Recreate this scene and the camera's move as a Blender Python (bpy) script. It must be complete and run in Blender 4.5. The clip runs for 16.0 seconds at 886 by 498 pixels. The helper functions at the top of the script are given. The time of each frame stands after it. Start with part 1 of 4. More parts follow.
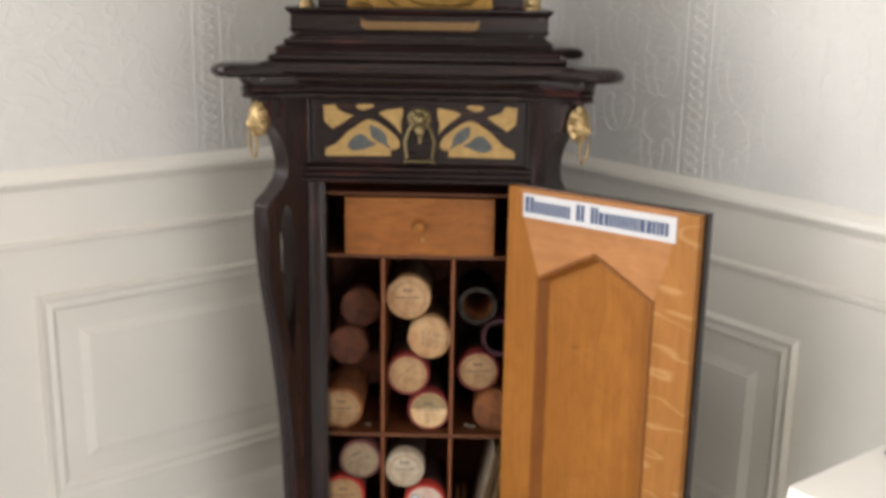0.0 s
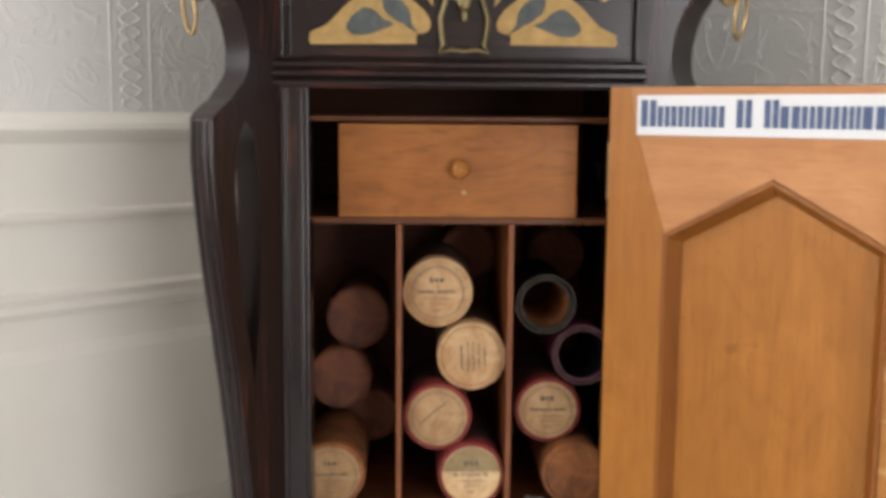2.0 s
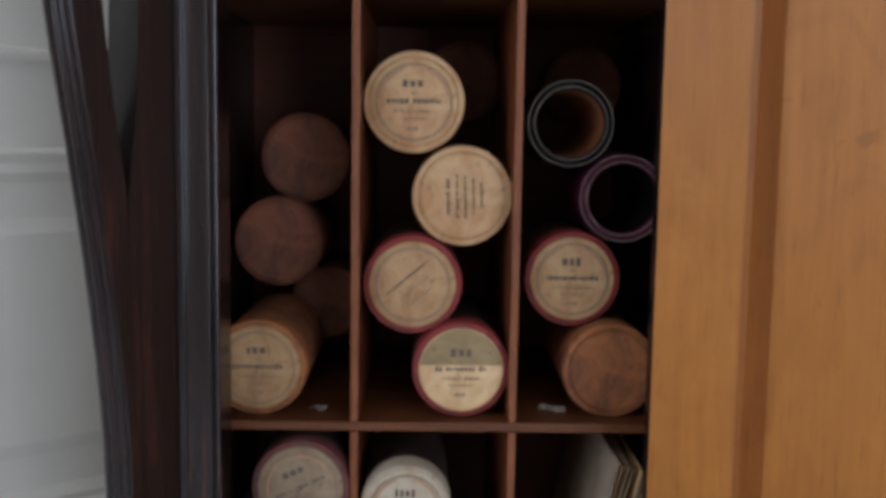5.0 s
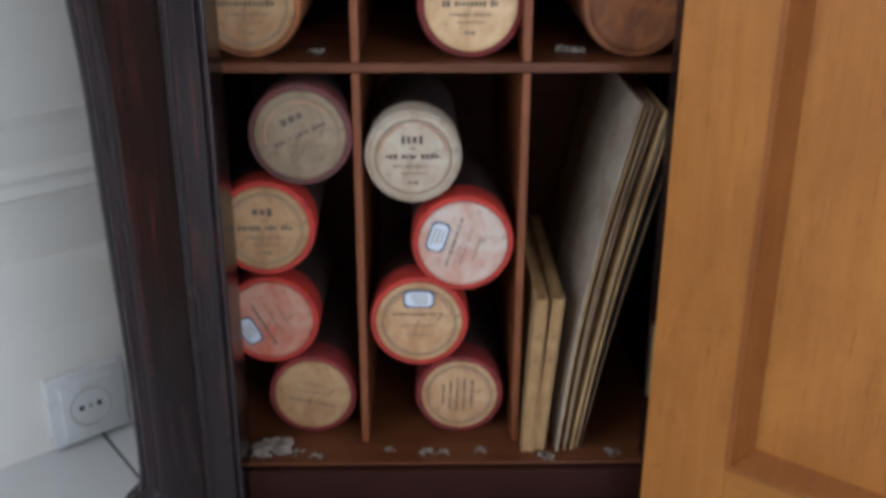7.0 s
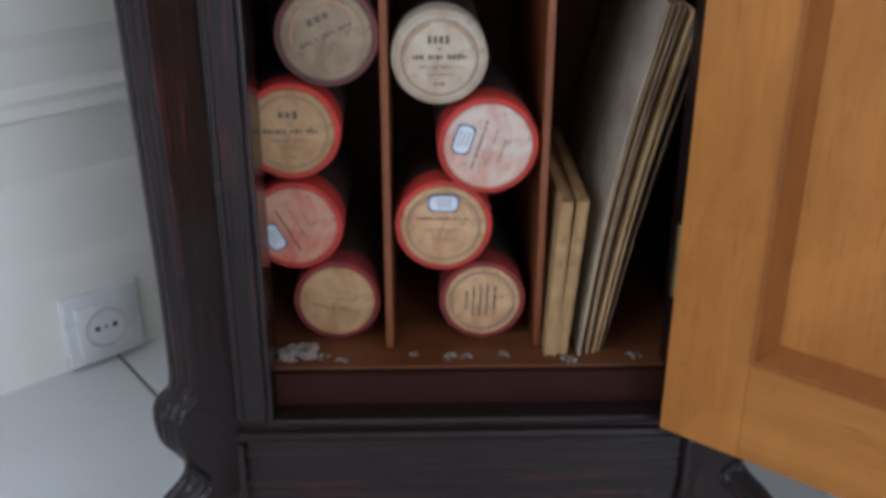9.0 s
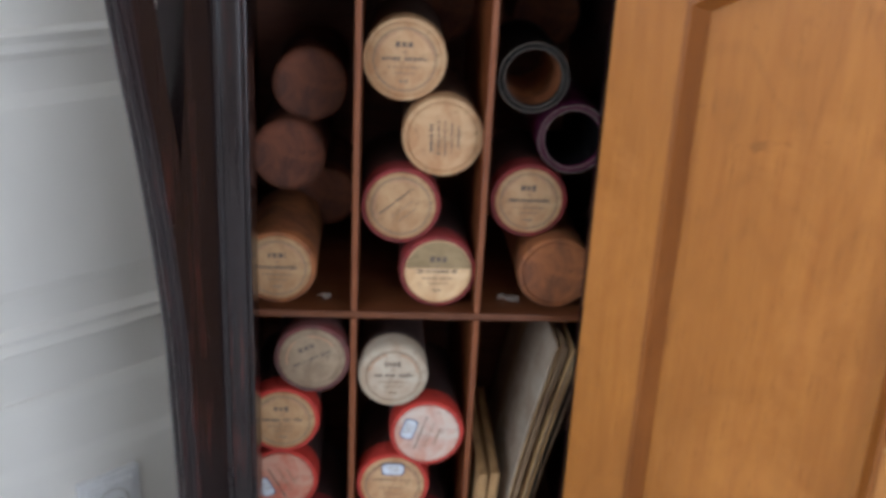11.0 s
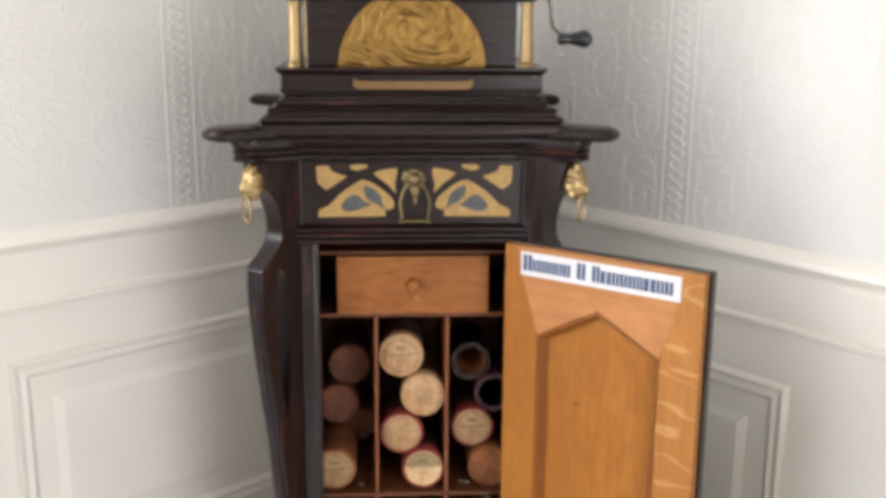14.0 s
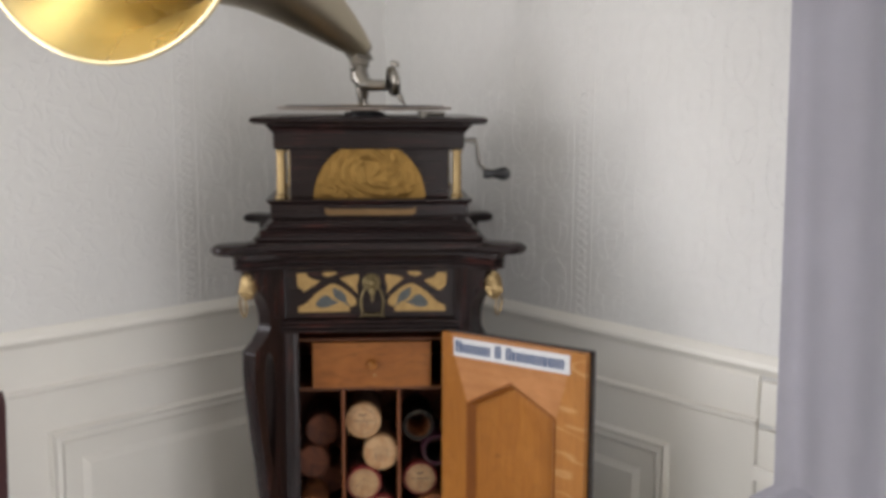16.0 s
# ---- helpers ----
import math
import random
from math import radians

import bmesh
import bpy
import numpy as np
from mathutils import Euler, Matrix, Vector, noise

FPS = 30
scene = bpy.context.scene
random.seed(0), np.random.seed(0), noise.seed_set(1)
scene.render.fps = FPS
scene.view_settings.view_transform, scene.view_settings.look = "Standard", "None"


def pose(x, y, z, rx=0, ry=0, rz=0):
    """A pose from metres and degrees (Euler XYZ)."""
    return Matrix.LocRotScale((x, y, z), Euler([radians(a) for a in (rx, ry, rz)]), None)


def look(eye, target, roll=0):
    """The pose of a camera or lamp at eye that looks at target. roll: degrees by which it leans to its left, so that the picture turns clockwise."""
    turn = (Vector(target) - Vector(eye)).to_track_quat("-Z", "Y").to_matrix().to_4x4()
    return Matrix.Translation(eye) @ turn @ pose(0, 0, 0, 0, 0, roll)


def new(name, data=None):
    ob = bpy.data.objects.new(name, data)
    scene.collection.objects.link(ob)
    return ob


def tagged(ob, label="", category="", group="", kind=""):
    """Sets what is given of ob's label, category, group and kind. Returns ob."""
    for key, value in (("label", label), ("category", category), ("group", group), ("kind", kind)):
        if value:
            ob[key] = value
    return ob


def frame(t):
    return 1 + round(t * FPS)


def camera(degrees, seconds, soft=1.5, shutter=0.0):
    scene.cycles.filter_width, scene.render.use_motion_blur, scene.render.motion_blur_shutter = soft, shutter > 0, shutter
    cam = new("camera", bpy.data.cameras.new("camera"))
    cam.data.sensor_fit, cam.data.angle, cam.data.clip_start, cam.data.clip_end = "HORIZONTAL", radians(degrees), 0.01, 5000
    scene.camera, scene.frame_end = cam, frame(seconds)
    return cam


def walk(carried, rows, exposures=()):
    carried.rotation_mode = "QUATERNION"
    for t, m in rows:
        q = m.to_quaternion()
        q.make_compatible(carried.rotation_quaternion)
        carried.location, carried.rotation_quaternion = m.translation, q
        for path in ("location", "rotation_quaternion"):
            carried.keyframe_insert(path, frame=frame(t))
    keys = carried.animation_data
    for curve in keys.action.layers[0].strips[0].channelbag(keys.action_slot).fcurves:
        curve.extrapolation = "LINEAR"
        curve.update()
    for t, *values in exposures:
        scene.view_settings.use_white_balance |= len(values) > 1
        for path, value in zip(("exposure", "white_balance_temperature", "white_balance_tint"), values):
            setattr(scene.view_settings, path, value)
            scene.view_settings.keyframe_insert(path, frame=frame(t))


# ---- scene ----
cam = camera(46.4, 16.0, soft=4.0, shutter=0.3)
PATH = [
    (0, (0.062, -1.485, 1.141), (0.029, 0.454, 0.652), 0.9),
    (0.5, (0.024, -1.2, 1.042), (0.034, 0.731, 0.518), 0.5),
    (1, (-0.046, -1.058, 0.886), (0.042, 0.903, 0.502), 0.2),
    (1.5, (-0.042, -1.034, 0.859), (0.055, 0.94, 0.555), 0.8),
    (2, (-0.042, -0.957, 0.857), (0.021, 1.024, 0.589), 0.5),
    (2.5, (0.028, -0.806, 0.875), (0.018, 1.181, 0.647), 0.5),
    (3, (0.023, -0.738, 0.879), (-0.031, 1.244, 0.616), 0.3),
    (3.2, (0.002, -0.713, 0.866), (-0.019, 1.269, 0.598), 0.6),
    (5.5, (-0.009, -0.66, 0.63), (0.032, 1.326, 0.399), 0.9),
    (6, (-0.009, -0.642, 0.615), (0.025, 1.285, 0.082), 0.6),
    (6.5, (-0.011, -0.627, 0.613), (0.037, 1.256, -0.058), 0.5),
    (7, (-0.011, -0.626, 0.604), (0.026, 1.224, -0.154), 0.2),
    (7.5, (-0.014, -0.627, 0.592), (0.028, 1.183, -0.259), 0.3),
    (8, (-0.018, -0.629, 0.575), (0.018, 1.129, -0.377), 0.4),
    (8.2, (-0.016, -0.63, 0.572), (0.016, 1.118, -0.4), 0.2),
    (10.3, (-0.114, -0.656, 0.662), (0.124, 1.247, 0.094), 2.8),
    (10.5, (-0.125, -0.655, 0.745), (0.158, 1.191, 0.028), 4.0),
    (11, (-0.037, -0.798, 0.852), (0.097, 1.053, 0.104), 2.9),
    (11.5, (0.006, -0.909, 0.957), (0.097, 0.957, 0.241), 1.8),
    (12, (-0.039, -0.994, 1.045), (0.113, 0.89, 0.393), 0.8),
    (12.5, (-0.076, -1.077, 1.11), (0.127, 0.822, 0.515), 0.3),
    (13, (-0.039, -1.195, 1.136), (0.145, 0.714, 0.57), 0.3),
    (13.5, (-0.034, -1.35, 1.184), (0.087, 0.586, 0.696), 0.4),
    (14, (-0.037, -1.453, 1.2), (0.073, 0.489, 0.736), 0.4),
    (14.5, (-0.069, -1.593, 1.221), (0.118, 0.358, 0.821), 0.7),
    (15, (-0.065, -1.681, 1.243), (0.13, 0.277, 0.883), 0.5),
    (15.5, (-0.028, -1.801, 1.289), (0.113, 0.168, 0.971), 0.4),
    (16, (-0.006, -1.885, 1.294), (0.141, 0.088, 1.004), 0.2),
]
walk(cam, [(t, look(eye, target, roll)) for t, eye, target, roll in PATH], exposures=[(0, 0.15, 6800, 12), (1, 0.22, 6800, 12), (2, 0.22, 6700, 12), (3.2, -0.12, 6550, 11), (5.3, -0.28, 5650, 10), (6.5, -0.02, 5600, 10), (8.2, 0.0, 5450, 10), (10.3, 0.02, 5500, 11), (12.5, 0.46, 6250, 12), (14, 0.4, 6600, 13), (15.5, -0.04, 6600, 13), (16, -0.28, 6500, 13)])

# ---- light ----
world = bpy.data.worlds.new("world")
scene.world = world
world.use_nodes = True
wn = world.node_tree.nodes
sky = wn.new("ShaderNodeTexSky")
sky.sky_type, sky.sun_disc = "NISHITA", False
sky.sun_elevation, sky.sun_rotation = radians(40), radians(250)
wn["Background"].inputs[1].default_value = 0.1
world.node_tree.links.new(sky.outputs[0], wn["Background"].inputs[0])

# room corner behind the cabinet, and the two walls that meet there
KX, KY = 0.0423, 0.7138
LEFT = pose(KX, KY, 0, 0, 0, 40.3)      # local x runs along the wall, -y is the room side
RIGHT = pose(KX, KY, 0, 0, 0, -53.7)


def lamp(name, m, w, h, watts, colour):
    data = bpy.data.lights.new(name, "AREA")
    data.shape, data.size, data.size_y, data.energy, data.color = "RECTANGLE", w, h, watts, colour
    ob = new(name, data)
    ob.matrix_world = m
    return ob


# daylight in the openings of the two windows
LE = LEFT @ Vector((-3.2, 0, 0))
RE = RIGHT @ Vector((3.2, 0, 0))
REAR_A = pose(LE.x, LE.y, 0, 0, 0, 130.3)
REAR_B = pose(RE.x, RE.y, 0, 0, 0, 216.3)
lamp("window_daylight", LEFT @ pose(-1.87, 0.03, 1.525, -90, 0, 0), 1.25, 1.2, 36, (0.96, 0.97, 1.0))
lamp("rear_window_daylight", REAR_A @ pose(-0.72, 0.03, 1.25, -90, 0, 0), 1.25, 1.8, 24, (0.9, 0.95, 1.0))
# added fill lamp, no known source: brightens the lower left wall
lamp("side_fill_light", REAR_B @ pose(1.15, 0.03, 0.8, -90, 0, 0), 0.9, 1.3, 27, (0.95, 0.97, 1.0))


# ---- materials ----
def socket(n, *names):
    for s in n.inputs:
        if s.name in names:
            return s


class Mat:
    """A node material with a principled shader and a few chained helpers."""

    def __init__(self, name, rough=0.5, metal=0.0, coat=0.0, spec=0.5):
        self.m = bpy.data.materials.new(name)
        self.m.use_nodes = True
        self.t = self.m.node_tree
        self.b = self.t.nodes["Principled BSDF"]
        self.b.inputs["Roughness"].default_value = rough
        self.b.inputs["Metallic"].default_value = metal
        self.b.inputs["Coat Weight"].default_value = coat
        self.b.inputs["Coat Roughness"].default_value = 0.15
        self.b.inputs["Specular IOR Level"].default_value = spec
        self.c = self.n("ShaderNodeTexCoord").outputs["Object"]

    def n(self, kind):
        return self.t.nodes.new(kind)

    def link(self, a, b):
        self.t.links.new(a, b)

    def stretch(self, sx, sy, sz):
        n = self.n("ShaderNodeMapping")
        n.inputs["Scale"].default_value = (sx, sy, sz)
        self.link(self.c, n.inputs["Vector"])
        return n.outputs[0]

    def noise(self, scale, detail=5, vec=None, rough=0.6, distort=0.0):
        n = self.n("ShaderNodeTexNoise")
        n.inputs["Scale"].default_value, n.inputs["Detail"].default_value = scale, detail
        n.inputs["Roughness"].default_value, n.inputs["Distortion"].default_value = rough, distort
        self.link(vec or self.c, n.inputs["Vector"])
        return n.outputs[0]

    def ramp(self, fac, stops):
        n = self.n("ShaderNodeValToRGB")
        while len(n.color_ramp.elements) < len(stops):
            n.color_ramp.elements.new(0.5)
        for e, (p, c) in zip(n.color_ramp.elements, stops):
            e.position, e.color = p, (*c, 1)
        self.link(fac, n.inputs[0])
        return n.outputs[0]

    def mix(self, fac, a, b, blend="MIX"):
        n = self.n("ShaderNodeMixRGB")
        n.blend_type = blend
        for k, v in ((0, fac), (1, a), (2, b)):
            if isinstance(v, (int, float)):
                n.inputs[k].default_value = v
            elif isinstance(v, tuple):
                n.inputs[k].default_value = (*v, 1)
            else:
                self.link(v, n.inputs[k])
        return n.outputs[0]

    def base(self, c):
        if isinstance(c, tuple):
            self.b.inputs["Base Color"].default_value = (*c, 1)
        else:
            self.link(c, self.b.inputs["Base Color"])
        return self

    def bump(self, h, strength=0.3, dist=0.001):
        n = self.n("ShaderNodeBump")
        n.inputs["Strength"].default_value, n.inputs["Distance"].default_value = strength, dist
        self.link(h, n.inputs["Height"])
        self.link(n.outputs[0], self.b.inputs["Normal"])
        return self

    def roughness(self, fac, lo, hi):
        n = self.n("ShaderNodeMapRange")
        n.inputs[3].default_value, n.inputs[4].default_value = lo, hi
        self.link(fac, n.inputs[0])
        self.link(n.outputs[0], self.b.inputs["Roughness"])
        return self


def ebony(name, sx, sy, sz):
    """Black-stained wood worn to red-brown in streaks along the grain."""
    k = Mat(name, 0.25, coat=0.0, spec=0.3)
    g = k.noise(1, 6, k.stretch(sx, sy, sz), 0.7)
    big = k.noise(9, 3)
    wear = k.ramp(g, [(0.53, (0, 0, 0)), (0.66, (1, 1, 1))])
    patch = k.ramp(big, [(0.43, (0, 0, 0)), (0.7, (1, 1, 1))])
    c = k.mix(g, (0.0068, 0.0042, 0.0042), (0.0185, 0.0108, 0.0102))
    c = k.mix(k.mix(1.0, wear, patch, "MULTIPLY"), c, (0.075, 0.019, 0.014))
    k.base(c).bump(g, 0.14, 0.0005).roughness(big, 0.15, 0.32)
    return k.m


EBONY_V = ebony("ebonised_wood_upright_grain", 160, 160, 7)
EBONY_H = ebony("ebonised_wood_level_grain", 7, 160, 160)


def oak(name, sx, sy, sz, light, dark, fleck=0.0, figure=0.0, coat=0.02, spec=0.25):
    k = Mat(name, 0.42, coat=coat, spec=spec)
    v = k.stretch(sx, sy, sz)
    g = k.noise(1, 8, v, 0.72, 0.4)
    big = k.noise(5, 3, k.stretch(sx * .09, sy * .09, sz * .25), 0.5, 0.8)
    pores = k.ramp(k.noise(4.5, 3, v), [(0.6, (0, 0, 0)), (0.7, (1, 1, 1))])
    c = k.mix(k.ramp(g, [(0.3, (0, 0, 0)), (0.72, (1, 1, 1))]), dark, light)
    c = k.mix(k.mix(1.0, big, (0.4, 0.4, 0.4), "MULTIPLY"), c, tuple(0.55 * x for x in dark))
    worn = k.ramp(k.noise(7, 5, None, 0.65, 0.6), [(0.5, (0, 0, 0)), (0.72, (0.45, 0.45, 0.45))])
    c = k.mix(worn, c, tuple(1.25 * x + 0.012 for x in light))
    spots = k.ramp(k.noise(38, 4, None, 0.7, 0.5), [(0.66, (0, 0, 0)), (0.76, (0.5, 0.5, 0.5))])
    c = k.mix(spots, c, tuple(0.45 * x for x in dark))
    c = k.mix(k.mix(1.0, pores, (0.4, 0.4, 0.4), "MULTIPLY"), c, tuple(0.4 * x for x in dark))
    if figure:
        # growth-ring figure, from contour lines of a stretched noise
        n, m = k.noise(1, 2, k.stretch(max(5, sx * .14), max(5, sy * .14), max(4, sz * .5)), 0.45, 0.3), k.n("ShaderNodeMath")
        m.operation, m.inputs[1].default_value = "MULTIPLY", 55
        k.link(n, m.inputs[0])
        w = k.n("ShaderNodeMath")
        w.operation = "SINE"
        k.link(m.outputs[0], w.inputs[0])
        rings = k.ramp(w.outputs[0], [(0.2, (0, 0, 0)), (0.95, (figure, figure, figure))])
        c = k.mix(rings, c, tuple(0.35 * x for x in dark))
    if fleck:
        f = k.noise(1, 1, k.stretch(9, 9, 30), 0.3, 0.5)
        f = k.ramp(f, [(0.53, (0, 0, 0)), (0.565, (1, 1, 1)), (0.6, (0, 0, 0))])
        c = k.mix(k.mix(1.0, f, (fleck, fleck, fleck), "MULTIPLY"), c, (0.8, 0.52, 0.25))
    k.base(c).bump(g, 0.25, 0.0005).roughness(big, 0.32, 0.55)
    return k.m


OAK = oak("golden_oak_upright", 90, 90, 6, (0.35, 0.136, 0.0205), (0.26, 0.089, 0.012), figure=0.09)
OAK_FLECK = oak("golden_oak_with_ray_flecks", 90, 90, 6, (0.385, 0.165, 0.04), (0.29, 0.112, 0.022), 0.22)
OAK_H = oak("golden_oak_level", 6, 90, 90, (0.35, 0.142, 0.022), (0.26, 0.094, 0.013))
# darker copy of the oak: carries the shade of the panel recess
OAK_SHADED = oak("shaded_oak_moulding", 90, 90, 6, (0.25, 0.085, 0.0125), (0.17, 0.052, 0.008))
OAK_PALE = oak("worn_pale_oak", 6, 90, 90, (0.44, 0.198, 0.074), (0.34, 0.14, 0.045), figure=0.05)
OAK_DRAWER = oak("figured_drawer_oak", 9, 60, 42, (0.33, 0.118, 0.021), (0.23, 0.072, 0.012), figure=0.15)
DIVIDER = oak("stained_divider_wood", 80, 8, 8, (0.22, 0.068, 0.019), (0.13, 0.035, 0.011), coat=0.0, spec=0.3)
INTERIOR = oak("dark_interior_wood", 8, 60, 60, (0.15, 0.048, 0.024), (0.08, 0.027, 0.014), coat=0.0, spec=0.15)
BOARD = oak("red_brown_shelf_wood", 8, 80, 80, (0.15, 0.05, 0.017), (0.085, 0.026, 0.009), coat=0.0, spec=0.25)


def plain(name, colour, rough, scale=40, vary=0.12, bump=0.15, metal=0.0, dist=0.0005, fine=400):
    k = Mat(name, rough, metal)
    a, b = k.noise(scale, 4), k.noise(fine, 3)
    lo = tuple(max(0, x * (1 - vary)) for x in colour)
    hi = tuple(min(1, x * (1 + vary)) for x in colour)
    k.base(k.mix(a, lo, hi)).bump(k.mix(0.5, a, b), bump, dist).roughness(a, max(0.05, rough - 0.1), min(1, rough + 0.12))
    return k.m


PAINT = plain("cream_white_painted_wood", (0.86, 0.825, 0.75), 0.42, 7, 0.05, 0.1)


def embossed_paper():
    """White paper pressed with dense fine curls."""
    k = Mat("white_embossed_wallpaper", 0.52)
    tint, fine = k.noise(45, 4), k.noise(190, 3)
    turns, curl = k.n("ShaderNodeMath"), k.n("ShaderNodeMath")
    turns.operation, turns.inputs[1].default_value, curl.operation = "MULTIPLY", 34, "SINE"
    k.link(k.noise(17, 2, None, 0.4, 1.1), turns.inputs[0])
    k.link(turns.outputs[0], curl.inputs[0])
    cords = k.ramp(curl.outputs[0], [(0.45, (0, 0, 0)), (0.95, (1, 1, 1))])
    k.base(k.mix(tint, (0.70, 0.685, 0.655), (0.765, 0.75, 0.72)))
    k.bump(k.mix(0.45, cords, k.mix(0.5, tint, fine)), 0.5, 0.0018).roughness(tint, 0.45, 0.65)
    return k.m


WALLPAPER = embossed_paper()
REAR_PAINT = plain("warm_off_white_wall_paint", (0.66, 0.61, 0.54), 0.7, 6, 0.08)
CEILING = plain("white_ceiling_paint", (0.78, 0.77, 0.74), 0.7, 5, 0.04)
TILE = plain("off_white_glazed_floor_tile", (0.74, 0.735, 0.72), 0.3, 8, 0.08, 0.08)
GROUT = plain("grey_tile_grout", (0.2, 0.19, 0.17), 0.85, 60, 0.2)
PLASTIC = plain("white_socket_plastic", (0.8, 0.8, 0.79), 0.28, 30, 0.02, 0.03)
PLASTIC_DARK = plain("dark_socket_hole", (0.06, 0.06, 0.06), 0.5, 30)
GOLD = plain("gilded_brass", (0.33, 0.235, 0.115), 0.46, 90, 0.5, 0.6, 1.0, 0.0008)
GOLD_OLD = plain("tarnished_gilt_relief", (0.21, 0.122, 0.036), 0.45, 90, 0.5, 0.7, 1.0, 0.0008)
BRASS_DULL = plain("aged_bronze", (0.17, 0.13, 0.065), 0.4, 60, 0.3, 0.3, 1.0)
BRASS_HORN = plain("polished_brass_horn", (0.80, 0.68, 0.40), 0.26, 6, 0.12, 0.04, 1.0)
HORN_OUT = plain("dull_nickel_and_brass_horn_back", (0.42, 0.37, 0.28), 0.38, 8, 0.2, 0.1, 1.0)
NICKEL = plain("worn_nickel_plate", (0.28, 0.26, 0.23), 0.3, 40, 0.25, 0.1, 1.0)
PLATTER = plain("worn_turntable_metal", (0.42, 0.35, 0.30), 0.32, 40, 0.3, 0.1, 0.8)
COPPER = plain("bronzed_plaque", (0.15, 0.09, 0.04), 0.45, 60, 0.3, 0.3, 0.8)
INLAY = plain("pale_gold_inlay", (0.33, 0.21, 0.082), 0.5, 95, 0.55, 0.35)
LEAF = plain("slate_blue_leaf_inlay", (0.075, 0.082, 0.08), 0.5, 110, 0.6, 0.3)
BLACK_IRON = plain("black_crank_paint", (0.02, 0.02, 0.022), 0.35, 60, 0.3)
SHELLAC = plain("black_shellac", (0.016, 0.014, 0.013), 0.42, 30, 0.2)
WHITE_PAPER = plain("white_label_paper", (0.53, 0.525, 0.525), 0.6, 30, 0.04)
BLUE_INK = plain("dark_blue_ink", (0.035, 0.06, 0.13), 0.6, 60, 0.2)
PALE_BLUE = plain("pale_blue_sticker", (0.50, 0.53, 0.57), 0.6, 80, 0.08)
INK = plain("faded_black_print", (0.11, 0.08, 0.06), 0.8, 300, 0.5)
INK_SOFT = plain("faint_brown_print", (0.21, 0.145, 0.09), 0.8, 300, 0.3)
RED_PRINT = plain("faded_red_print", (0.36, 0.195, 0.11), 0.8, 160, 0.3)
CURTAIN = plain("grey_lavender_curtain_cloth", (0.50, 0.485, 0.53), 0.75, 8, 0.1, 0.4)
MAROON = plain("dark_maroon_upholstery", (0.075, 0.028, 0.03), 0.75, 30, 0.25, 0.4)
SILL = plain("dark_red_stained_wood", (0.024, 0.0075, 0.005), 0.6, 40, 0.3)
FLUFF = plain("grey_white_lint", (0.2, 0.165, 0.135), 0.95, 150, 0.3, 0.8)
PURPLE = plain("purple_wax", (0.06, 0.009, 0.027), 0.3, 60, 0.25)
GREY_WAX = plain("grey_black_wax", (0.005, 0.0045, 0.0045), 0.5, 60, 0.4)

for wax in (PURPLE, GREY_WAX, INLAY, LEAF, SILL):
    wax.node_tree.nodes["Principled BSDF"].inputs["Specular IOR Level"].default_value = 0.08


def board(name, colour, stain):
    """Cardboard with foxing and rubbed patches."""
    k = Mat(name, 0.75)
    a, b, f = k.noise(30, 6, None, 0.68, 0.9), k.noise(120, 4), k.noise(600, 2)
    c = k.mix(k.ramp(a, [(0.4, (0, 0, 0)), (0.62, (1, 1, 1))]), colour, stain)
    c = k.mix(k.ramp(b, [(0.57, (0, 0, 0)), (0.74, (0.75, 0.75, 0.75))]), c, tuple(0.5 * x for x in stain))
    k.base(c).bump(k.mix(0.5, b, f), 0.25, 0.0004)
    return k.m


LID_CREAM = board("cream_cardboard_lid", (0.47, 0.298, 0.152), (0.36, 0.185, 0.078))
LID_BRIGHT = board("bright_cream_paper_lid", (0.63, 0.435, 0.24), (0.5, 0.31, 0.15))
LID_TAN = board("tan_cardboard_lid", (0.40, 0.247, 0.118), (0.29, 0.15, 0.062))
LID_WHITE = board("pale_paper_lid", (0.43, 0.365, 0.275), (0.36, 0.265, 0.18))
LID_GREY = board("grey_pink_paper_lid", (0.27, 0.2, 0.125), (0.18, 0.12, 0.07))
LID_PINK = board("rubbed_red_and_white_lid", (0.50, 0.41, 0.34), (0.46, 0.25, 0.18))
LID_BROWN = board("brown_cork_lid", (0.175, 0.052, 0.021), (0.075, 0.024, 0.011))
LID_RUST = board("rust_brown_lid", (0.29, 0.098, 0.026), (0.14, 0.046, 0.015))
RED_BOX = board("orange_red_cardboard_box", (0.42, 0.028, 0.014), (0.30, 0.022, 0.014))
DARK_RED_BOX = board("dark_red_cardboard_box", (0.20, 0.016, 0.014), (0.12, 0.014, 0.012))
# box sides behind the lids: compartment shade painted as dark brown
SHADED_BODY = board("shaded_box_side", (0.05, 0.02, 0.014), (0.028, 0.012, 0.009))
GREY_RED_BOX = board("greyed_dark_red_box", (0.11, 0.022, 0.02), (0.075, 0.035, 0.03))
LID_RED = board("rubbed_red_lid", (0.46, 0.25, 0.17), (0.42, 0.11, 0.06))
LID_OLIVE = board("olive_half_paper", (0.27, 0.19, 0.09), (0.2, 0.135, 0.06))
TAN_BOX = board("brown_cardboard_box", (0.1, 0.045, 0.022), (0.06, 0.026, 0.014))
PAPER_EDGE = board("yellowed_page_edges", (0.46, 0.285, 0.12), (0.32, 0.18, 0.07))
FOLDER = board("grey_buff_folder_card", (0.33, 0.27, 0.2), (0.25, 0.18, 0.12))
FOLDER_BROWN = board("brown_folder_card", (0.3, 0.2, 0.11), (0.21, 0.125, 0.065))


